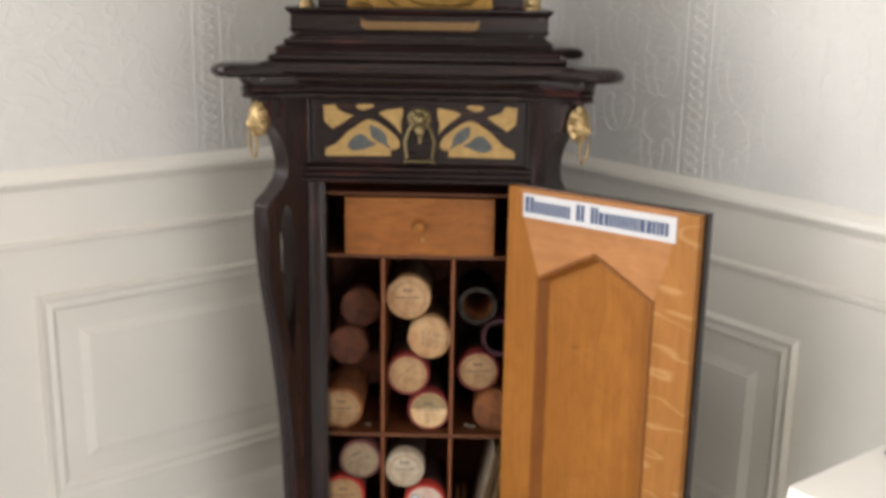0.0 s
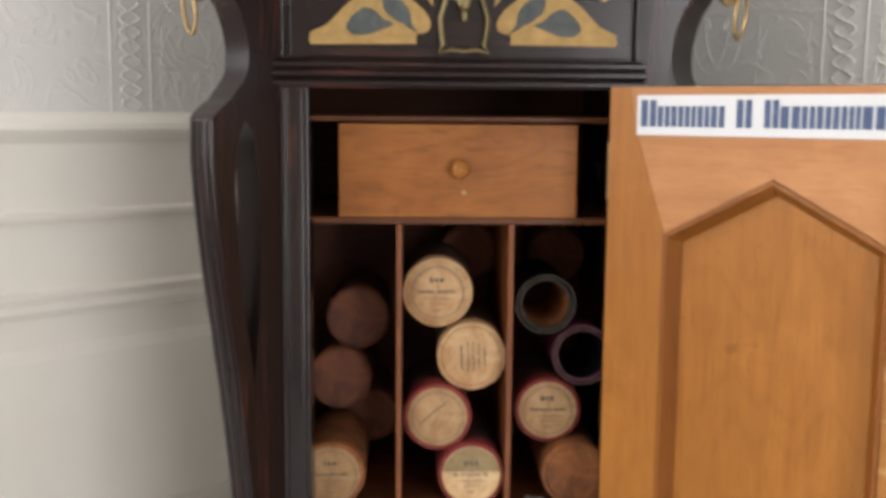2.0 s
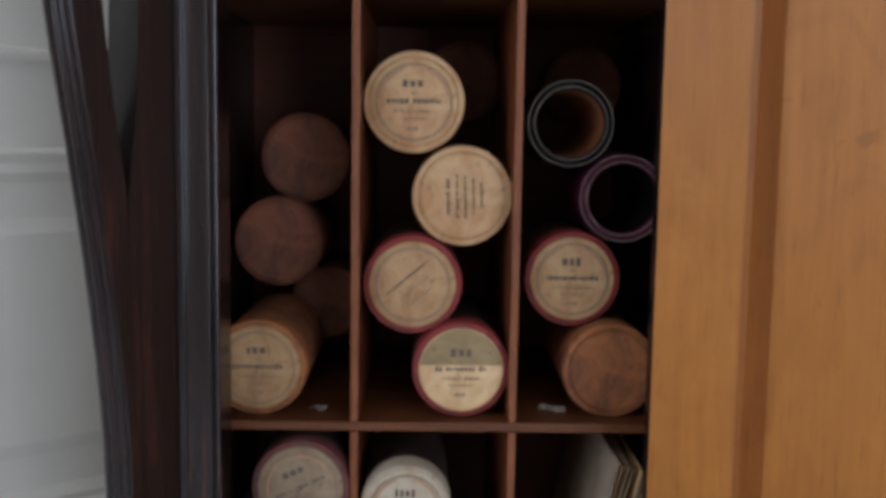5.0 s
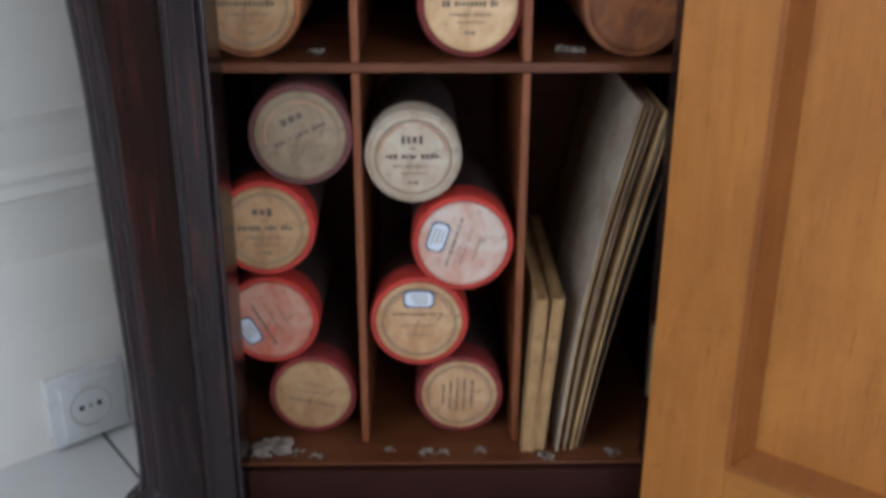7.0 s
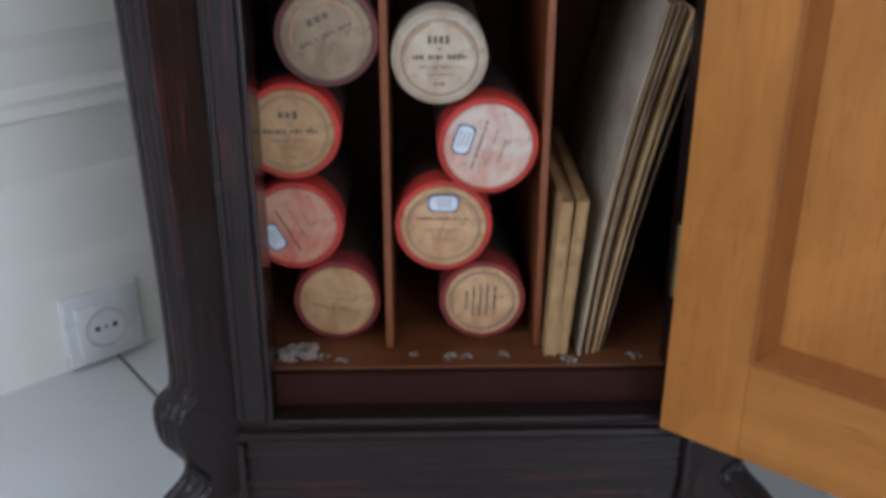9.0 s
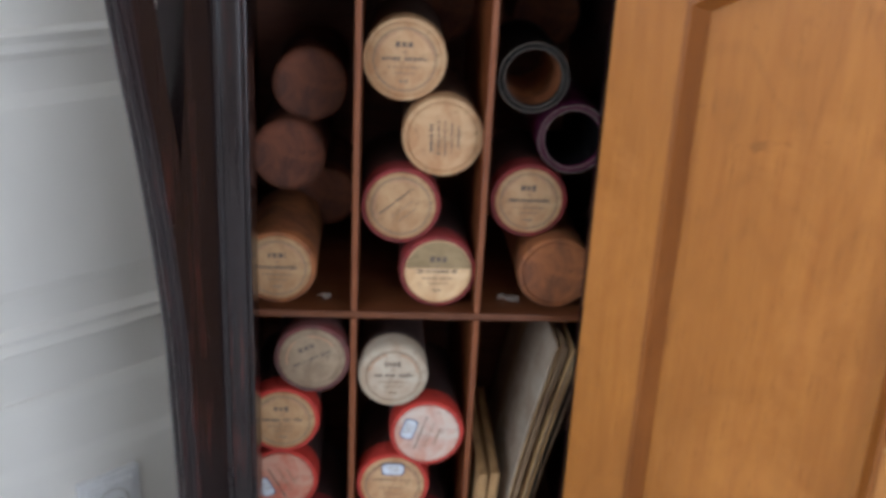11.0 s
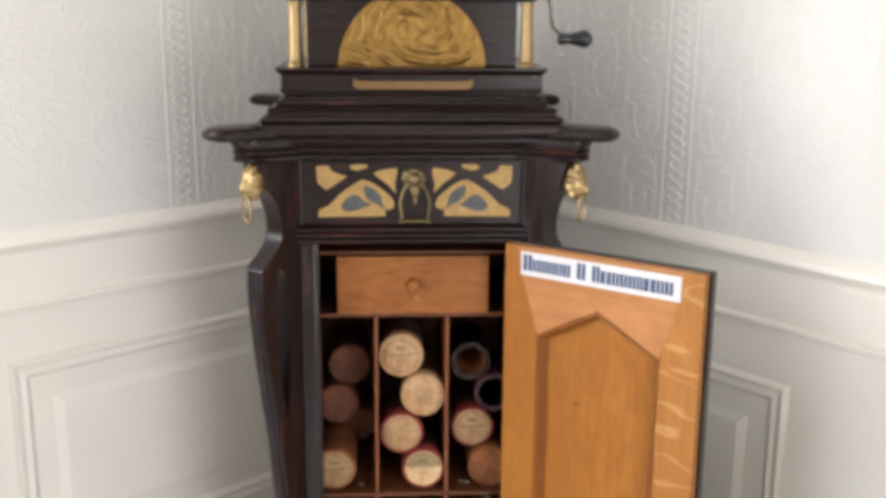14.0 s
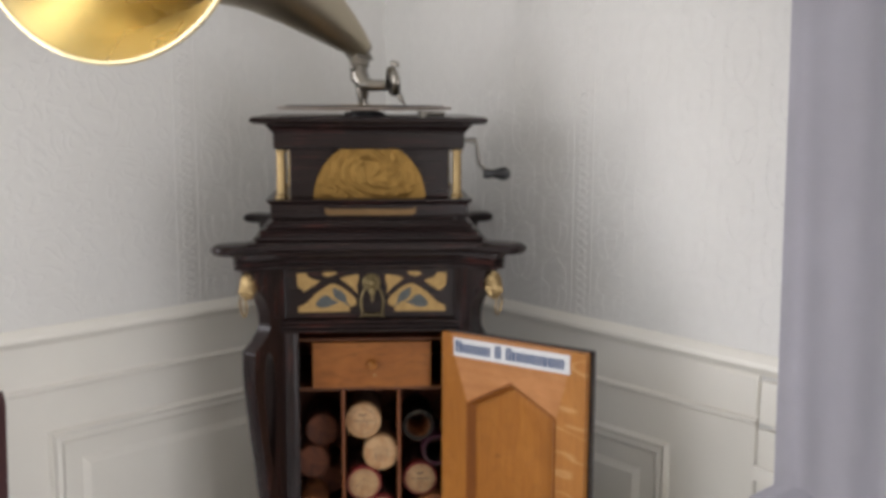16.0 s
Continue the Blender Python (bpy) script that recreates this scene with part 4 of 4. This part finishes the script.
ball(bm, -0.031, 0.18, 1.352, 0.006, 0.006, 0.008, 8)
tube(bm, [(-0.018, 0.187, 1.322), (-0.018, 0.186, 1.302), (-0.016, 0.186, 1.2795)], [0.0085, 0.0062, 0.0035], 10)
ball(bm, -0.006, 0.185, 1.2815, 0.007, 0.005, 0.0025, 8)
gpart("tone_arm", bm, NICKEL, "worn nickel elbow and tone arm", smooth=True)
sb = gpart("sound_box", lathe(bmesh.new(), [(0.010, -0.009), (0.024, -0.008), (0.0285, -0.005), (0.0295, -0.003), (0.0285, 0.0), (0.0295, 0.003), (0.0285, 0.006), (0.024, 0.008), (0.022, 0.006), (0.006, 0.0065), (0.005, 0.011)], 30, pose(0.047, 0.162, 1.325, 0, 82, 14)), NICKEL, "round nickel sound box", smooth=True)
gpart("weight_knob", lathe(bmesh.new(), [(0.004, 0), (0.009, 0.002), (0.0095, 0.009), (0.005, 0.012)], 16, pose(0.049, 0.162, 1.352, 0, 12, 0)), NICKEL, smooth=True, parent=sb)
gpart("needle_holder", tube(bmesh.new(), [(0.052, 0.161, 1.307), (0.060, 0.157, 1.296), (0.063, 0.153, 1.289), (0.072, 0.150, 1.2788)], [0.0048, 0.0062, 0.0045, 0.0009], 8), NICKEL, smooth=True, parent=sb)


def horn():
    """Flared horn: the axis climbs from the elbow and bends towards the room."""
    P = [Vector(p) for p in ((-0.008, 0.205, 1.383), (-0.06, 0.17, 1.435), (-0.25, 0.0, 1.592), (-0.38, -0.33, 1.575))]
    n = 44

    def axis(t):
        a, b, c, d = P
        return a * (1 - t) ** 3 + b * 3 * t * (1 - t) ** 2 + c * 3 * t * t * (1 - t) + d * t ** 3

    R = 0.232
    bm = bmesh.new()
    seg = 64
    up = Vector((0, 0, 1))
    outer, inner_r = [], []
    for i in range(n + 1):
        t = i / n
        d = (axis(min(1, t + 0.01)) - axis(max(0, t - 0.01))).normalized()
        u = d.cross(up).normalized()
        w = u.cross(d)
        r = 0.0175 + 0.105 * t + (R - 0.1225) * max(0, (t - 0.45) / 0.55) ** 2.6
        for lst, off in ((outer, 0.0012), (inner_r, -0.0012)):
            lst.append([bm.verts.new(axis(t) + (r + off) * (u * math.cos(2 * math.pi * k / seg) + w * math.sin(2 * math.pi * k / seg))) for k in range(seg)])
    for rings, mi in ((outer, 0), (inner_r, 1)):
        for a, b in zip(rings, rings[1:]):
            for k in range(seg):
                j = (k + 1) % seg
                bm.faces.new((a[k], a[j], b[j], b[k])).material_index = mi
    for k in range(seg):
        j = (k + 1) % seg
        bm.faces.new((outer[-1][k], outer[-1][j], inner_r[-1][j], inner_r[-1][k])).material_index = 1
        bm.faces.new((outer[0][k], outer[0][j], inner_r[0][j], inner_r[0][k]))
    d = (axis(1) - axis(0.99)).normalized()
    u = d.cross(up).normalized()
    w = u.cross(d)
    rim = [axis(1) + (R + 0.001) * (u * math.cos(2 * math.pi * k / 72) + w * math.sin(2 * math.pi * k / 72)) for k in range(72)]
    hn = gpart("horn", bm, [HORN_OUT, BRASS_HORN], "flared brass horn, dull outside and polished inside", smooth=True)
    gpart("rim", tube(bmesh.new(), rim, 0.0042, 10, closed=True), BRASS_HORN, "rolled brass rim", smooth=True, parent=hn)
    gpart("ferrule", tube(bmesh.new(), [axis(0.0), axis(0.03), axis(0.06)], [0.0205, 0.0215, 0.0205], 24), NICKEL, smooth=True, parent=hn)


horn()


# ---- record boxes in the compartments ----
def cylinder_box(x, y, z, r, box_mat, lid_mat, label, print_style, turn, length=0.115, rim=0.0015, tilt=0.0):
    """A round cardboard box lying with its lid to the front."""
    c = thing("record_box", label, "record box", "round record boxes in the cabinet", pose(x, y, z, 0, 0, tilt))
    body_len = min(length, 0.244 - y)
    F = pose(0, 0, 0, 90, 0, 0)                  # local z of the lathe points to the front
    # red and pale boxes get a body darkened for the shade behind the lid
    part("body", lathe(bmesh.new(), [(r, -body_len), (r, -0.022), (r, -0.0225)], 36, F), SHADED_BODY if box_mat in (RED_BOX, DARK_RED_BOX, GREY_RED_BOX, LID_WHITE) else box_mat, c, smooth=True)
    part("lid_rim", lathe(bmesh.new(), [(r + 0.0006, -0.022), (r + 0.0008, -0.003), (r - 0.0002, -0.0004), (r - rim, 0.0), (r - rim - 0.0006, -0.0012)], 36, F, caps=False), lid_mat if box_mat is TAN_BOX else box_mat, c, smooth=True)
    q = r - rim
    part("lid", lathe(bmesh.new(), [(q - 0.0005, -0.0014), (q - 0.0008, 0.0003), (q - 0.0016, 0.0004), (q - 0.0021, -0.0004), (q - 0.0026, 0.0), (0.6 * r, 0.0), (0.0005, 0.0001)], 36, F, caps=False), lid_mat, c, smooth=True)
    if not print_style:
        return c
    bm = bmesh.new()
    rnd = random.Random(int(1e4 * (abs(x) + z)))
    if "ring" in print_style:
        for rr, wd in ((q * 0.84, 0.00045), (q * 0.8, 0.0002)):
            lathe(bm, [(rr - wd, 0.0003), (rr + wd, 0.0003)], 36, None, 1, caps=False)
        for a0, a1 in ((0.2, 1.3), (1.85, 2.95)):
            for k in range(6):
                a, b = a0 + (a1 - a0) * k / 6, a0 + (a1 - a0) * (k + 1) / 6
                v = [bm.verts.new((rr * math.cos(t), rr * math.sin(t), 0.0003)) for rr, t in ((q * 0.73, a), (q * 0.775, a), (q * 0.775, b), (q * 0.73, b))]
                bm.faces.new(v).material_index = 2
    rows = {"title": [(0.4, 0.25, 0.095, 0), (0.2, 0.05, 0.03, 1), (0.02, 0.6, 0.055, 0), (-0.2, 0.44, 0.03, 1), (-0.36, 0.3, 0.02, 1), (-0.58, 0.13, 0.05, 1)],
            "lines": [(0.32, 0.42, 0.045, 0), (0.12, 0.5, 0.03, 0), (-0.06, 0.5, 0.03, 0), (-0.24, 0.42, 0.03, 0), (-0.42, 0.3, 0.03, 0)],
            "strip": [(0.2, 0.6, 0.03, 0), (-0.08, 0.45, 0.02, 1), (-0.32, 0.3, 0.02, 1)]}
    for style, rws in rows.items():
        if style not in print_style:
            continue
        for zc, hw, hh, mi in rws:
            u = -hw
            while u < hw - 0.02:
                # strokes the size of letters, with a gap now and then between words
                wd = hh * rnd.uniform(0.7, 1.5)
                tall = hh * rnd.uniform(0.65, 1.1)
                box(bm, u * q, min(hw, u + wd) * q, (zc - tall) * q, (zc + tall) * q, 0.0002, 0.0004, mi=mi)
                u += wd + hh * (1.9 if rnd.random() < 0.2 and hw > 0.3 else 0.55)
    if "sticker" in print_style:
        for w, h, a, b, mi in ((0.35, 0.21, 0.0003, 0.0006, 4), (0.315, 0.175, 0.0006, 0.0008, 3)):
            pts = [(-w, -h + 0.08), (-w + 0.08, -h), (w - 0.08, -h), (w, -h + 0.08), (w, h - 0.08), (w - 0.08, h), (-w + 0.08, h), (-w, h - 0.08)]
            prism(bm, [(u * q, (0.58 + v) * q) for u, v in pts], a, b, "z", mi)
        for k in range(3):
            box(bm, (-0.2 + 0.04 * k) * q, 0.2 * q, (0.66 - 0.09 * k) * q, (0.685 - 0.09 * k) * q, 0.0008, 0.0009, mi=1)
    # upper half of the lid in a darker olive
    if "half" in print_style:
        v = [bm.verts.new((q * 0.96 * math.cos(t), q * 0.96 * math.sin(t), 0.0002)) for t in [0.12 + (math.pi - 0.24) * k / 20 for k in range(21)]]
        bm.faces.new(v).material_index = 5
    pr = part("printed_label", bm, [INK, INK_SOFT, RED_PRINT, PALE_BLUE, BLUE_INK, LID_OLIVE], c)
    pr.matrix_local = F @ pose(0, 0, 0.0002, 0, 0, turn)
    return c


CREAM = "cream cardboard record box lid on a brown box"
REDL = "red cardboard record box with a printed cream lid"
boxes = [
    (-0.0156, 0.0263, 0.6816, 0.0334, TAN_BOX, LID_CREAM, CREAM, "ring title", 0),
    (0.0177, 0.0207, 0.6198, 0.0331, TAN_BOX, LID_CREAM, "cream cardboard record box lid printed with a block of lines", "lines", 92),
    (-0.015, 0.0187, 0.5598, 0.033, DARK_RED_BOX, LID_TAN, REDL, "ring strip", 40),
    (0.0185, 0.0133, 0.5029, 0.0324, DARK_RED_BOX, LID_BRIGHT, "red cardboard record box with a lid olive above and cream below", "half title", 0),
    (0.0941, 0.0295, 0.5635, 0.0324, DARK_RED_BOX, LID_CREAM, REDL, "ring title", 0),
    (0.1204, 0.0162, 0.5026, 0.0322, LID_RUST, LID_RUST, "rust-brown record box with a plain lid", "", 0),
    (-0.0961, 0.1005, 0.6416, 0.0323, LID_BROWN, LID_BROWN, "dark brown record box pushed deep into the shelf", "", 0),
    (-0.1145, 0.0884, 0.5801, 0.0322, LID_BROWN, LID_BROWN, "dark brown record box pushed deep into the shelf", "", 0),
    (-0.1182, 0.0144, 0.5028, 0.0324, LID_RUST, LID_TAN, "tan cardboard lid on an orange-brown record box", "ring title", 0),
    (-0.082, 0.127, 0.529, 0.0275, LID_BROWN, LID_BROWN, "dark brown record box pushed deep into the shelf", "", 0),
    (0.022, 0.165, 0.702, 0.031, LID_BROWN, LID_BROWN, "dark brown record box at the back of the shelf", "", 0),
    (0.118, 0.164, 0.700, 0.0305, LID_BROWN, LID_BROWN, "dark brown record box at the back of the shelf", "", 0),
    (-0.0877, -0.0026, 0.4252, 0.0322, GREY_RED_BOX, LID_GREY, "dark red record box with a greyed paper lid", "ring title", 25),
    (-0.114, 0.0007, 0.3617, 0.0322, RED_BOX, LID_TAN, "orange-red record box with a tan printed lid", "ring title", 0),
    (-0.1165, 0.0162, 0.2884, 0.0324, RED_BOX, LID_RED, "orange-red record box with a rubbed label and sticker", "strip sticker", 118),
    (-0.0899, 0.0136, 0.2308, 0.0305, DARK_RED_BOX, LID_TAN, "dark red record box with a tan printed lid", "strip", 168),
    (-0.0174, -0.0062, 0.412, 0.0298, LID_WHITE, LID_WHITE, "record box with a pale printed paper lid", "ring title", 0),
    (0.0144, -0.0046, 0.3529, 0.0326, RED_BOX, LID_PINK, "orange-red record box with a rubbed label and sticker", "strip sticker", 72),
    (-0.0145, 0.0025, 0.2933, 0.0328, RED_BOX, LID_CREAM, "orange-red record box with a cream lid and sticker", "ring strip sticker", 0),
    (0.0138, 0.0127, 0.2306, 0.0304, DARK_RED_BOX, LID_CREAM, "dark red record box with a cream printed lid", "ring lines", 268),
]
for n, (x, y, z, r, bmat, lmat, lab, style, turn) in enumerate(boxes):
    cylinder_box(x, y, z, r, bmat, lmat, lab, style, turn, rim=0.0012 if lmat in (LID_WHITE, LID_BROWN) else 0.0031, tilt=(n * 37 % 7 - 3) * 0.4)


def wax_cylinder(x, y, z, r, mat, label):
    c = thing("wax_cylinder", label, "record", "bare cylinders in the cabinet", pose(x, y, z))
    F = pose(0, 0, 0, 90, 0, 0)
    part("shell", lathe(bmesh.new(), [(r - 0.007, -0.105), (r, -0.105), (r, -0.004), (r - 0.001, -0.0005), (r - 0.0025, 0), (r - 0.0035, -0.001), (r - 0.0045, -0.0005), (r - 0.0065, -0.001), (r - 0.008, -0.105)], 40, F, caps=False), mat, c, smooth=True)
    part("sleeve", lathe(bmesh.new(), [(r - 0.0072, -0.004), (r - 0.0078, -0.015), (r - 0.0088, -0.104)], 40, F, caps=False), LID_RUST if mat is GREY_WAX else GREY_WAX, c, smooth=True)

    for rr in (r - 0.0012, r - 0.0052):
        part("rim_line", lathe(bmesh.new(), [(rr - 0.00028, -0.0002), (rr - 0.00028, 0.0003), (rr + 0.00028, 0.0003), (rr + 0.00028, -0.0002)], 40, F, caps=False), FLUFF, c, smooth=True)


wax_cylinder(0.0904, 0.032, 0.6691, 0.0299, GREY_WAX, "bare grey-black cylinder record with open end")
wax_cylinder(0.1272, 0.0296, 0.619, 0.0303, PURPLE, "bare dark purple cylinder record with open end")


# ---- booklets and folders in the last compartment ----
def booklet(name, label, x, thick, h, depth, lean, y, cover, edge, sheets):
    c = thing(name, label, name, "papers in the cabinet", pose(x, y, 0.2005, 0, lean, 0))
    part("cover", boxbm(-0.0005, 0.0002, 0.0, depth, 0.0002, h, bevel=0.0002), cover, c)
    part("cover", boxbm(thick - 0.0002, thick + 0.0005, 0.0, depth, 0.0002, h, bevel=0.0002), cover, c)
    rnd = random.Random(len(label) + int(x * 1000))
    for k in range(sheets):
        a = 0.0005 + (thick - 0.001) * k / sheets
        b = 0.0005 + (thick - 0.001) * (k + 0.74) / sheets
        part("page_block", boxbm(a, b, 0.0008 + 0.0015 * rnd.random(), depth - 0.002, 0.0004, h - 0.0015 * rnd.random() - 0.0004), edge, c)


booklet("booklet", "thin yellowed booklet leaning on the divider", 0.0568, 0.0068, 0.118, 0.16, 3.0, -0.016, PAPER_EDGE, PAPER_EDGE, 5)
booklet("booklet", "thin yellowed booklet leaning on the divider", 0.0648, 0.0066, 0.118, 0.16, 4.5, -0.014, PAPER_EDGE, PAPER_EDGE, 6)


def folder(label, x0, x1, h, depth, y, thick, cover, edge, bow):
    """A soft folder that leans to the side and bows."""
    c = thing("folder", label, "folder", "papers in the cabinet", pose(0, y, 0.2005))
    for k, (o, m) in enumerate(((0.0, cover), (thick, edge))):
        bm = bmesh.new()
        rows = []
        for i in range(15):
            t = i / 14
            xx = x0 + (x1 - x0) * t - bow * math.sin(math.pi * t) + o * (0.25 + 0.75 * t)
            rows.append([bm.verts.new((xx + dx, yy, h * t - 0.002 * k)) for dx, yy in ((0, 0.002 * k), (0.0011, 0.002 * k), (0.0011, depth), (0, depth))])
        for a, b in zip(rows, rows[1:]):
            for i in range(4):
                bm.faces.new((a[i], a[(i + 1) % 4], b[(i + 1) % 4], b[i]))
        bm.faces.new(rows[0])
        bm.faces.new(rows[-1][::-1])
        part("cover" if k == 0 else "sheet", bm, m, c, smooth=True)


folder("grey-buff card folder leaning and bowed", 0.080, 0.1215, 0.247, 0.115, -0.015, 0.003, FOLDER, PAPER_EDGE, 0.006)
folder("brown card folder leaning behind another", 0.0855, 0.1285, 0.245, 0.2, -0.013, 0.0035, FOLDER_BROWN, FOLDER_BROWN, 0.006)
folder("pale folded sheet leaning behind a folder", 0.0905, 0.1375, 0.242, 0.2, -0.012, 0.002, PAPER_EDGE, FOLDER, 0.004)
folder("thin yellowed sheet leaning between folders", 0.0942, 0.1408, 0.234, 0.2, -0.010, 0.0012, PAPER_EDGE, FOLDER_BROWN, 0.0035)
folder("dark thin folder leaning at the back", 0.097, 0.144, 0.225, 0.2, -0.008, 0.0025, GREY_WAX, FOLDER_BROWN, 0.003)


# ---- lint on the boards ----
def lint(x, y, z, r, n, seed):
    rnd = random.Random(seed)
    bm = bmesh.new()
    for _ in range(n):
        q = r * (0.2 + 0.26 * rnd.random())
        ball(bm, x + rnd.uniform(-r, r), y + rnd.uniform(-r, r) * 0.7, z + q * 0.55 + rnd.uniform(0, 0.6) ** 2 * r, q, q, q * 0.7, 6)
    for v in bm.verts:
        v.co += Vector((noise.noise(v.co * 400), noise.noise(v.co * 400 + Vector((3, 1, 7))), 0.4 * noise.noise(v.co * 300))) * r * 0.22
        v.co.z = max(v.co.z, z + 0.0003)
    for _ in range(5):
        a = rnd.uniform(0, 6.28)
        tube(bm, [(x, y, z + r * 0.3), (x + r * math.cos(a), y + r * math.sin(a), z + r * 0.35), (x + 1.5 * r * math.cos(a + 0.5), y + 1.4 * r * math.sin(a + 0.5), z + 0.0005)], 0.00035, 4)
    ob = part("lint", bm, FLUFF)
    tagged(ob, "small tuft of grey-white lint on the board", "lint", "lint tufts")


for k, (x, y, z, r, n) in enumerate(((-0.117, -0.012, 0.2, 0.0105, 34), (-0.1, -0.014, 0.2, 0.005, 7), (-0.086, -0.018, 0.2, 0.0035, 4), (-0.035, -0.01, 0.2, 0.003, 3), (-0.01, -0.014, 0.2, 0.0045, 6),
                                     (0.002, -0.014, 0.2, 0.003, 3), (0.028, -0.012, 0.2, 0.004, 4), (0.073, -0.021, 0.2, 0.0045, 6), (0.12, -0.015, 0.2, 0.0045, 6), (-0.078, 0.03, 0.47, 0.005, 6), (0.083, 0.03, 0.47, 0.007, 9))):
    lint(x, y, z, r, n, k)

# ---- floor tiles ----
tile_me = None
for i in range(-8, 9):
    for j in range(-8, 9):
        u, v = U0 + i * TILE_U, V0 + j * TILE_V
        p = TM @ Vector((u + TILE_U / 2, v + TILE_V / 2, 0))
        if not (-1.7 < p.x < 1.7 and -2.4 < p.y) or (LEFT.inverted() @ p).y > 0.2 or (RIGHT.inverted() @ p).y > 0.2:
            continue
        if tile_me is None:
            h, w = TILE_U / 2 - 0.0022, TILE_V / 2 - 0.0022
            ob = part("tile", boxbm(-h, h, -w, w, -0.008, 0, bevel=0.0012), TILE, floor)
            tile_me = ob.data
        else:
            ob = new("tile", tile_me)
            ob.parent = floor
        ob.matrix_world = Matrix.Translation(p) @ pose(0, 0, 0, 0, 0, TILE_ANGLE + 180 * ((i + j) % 2))
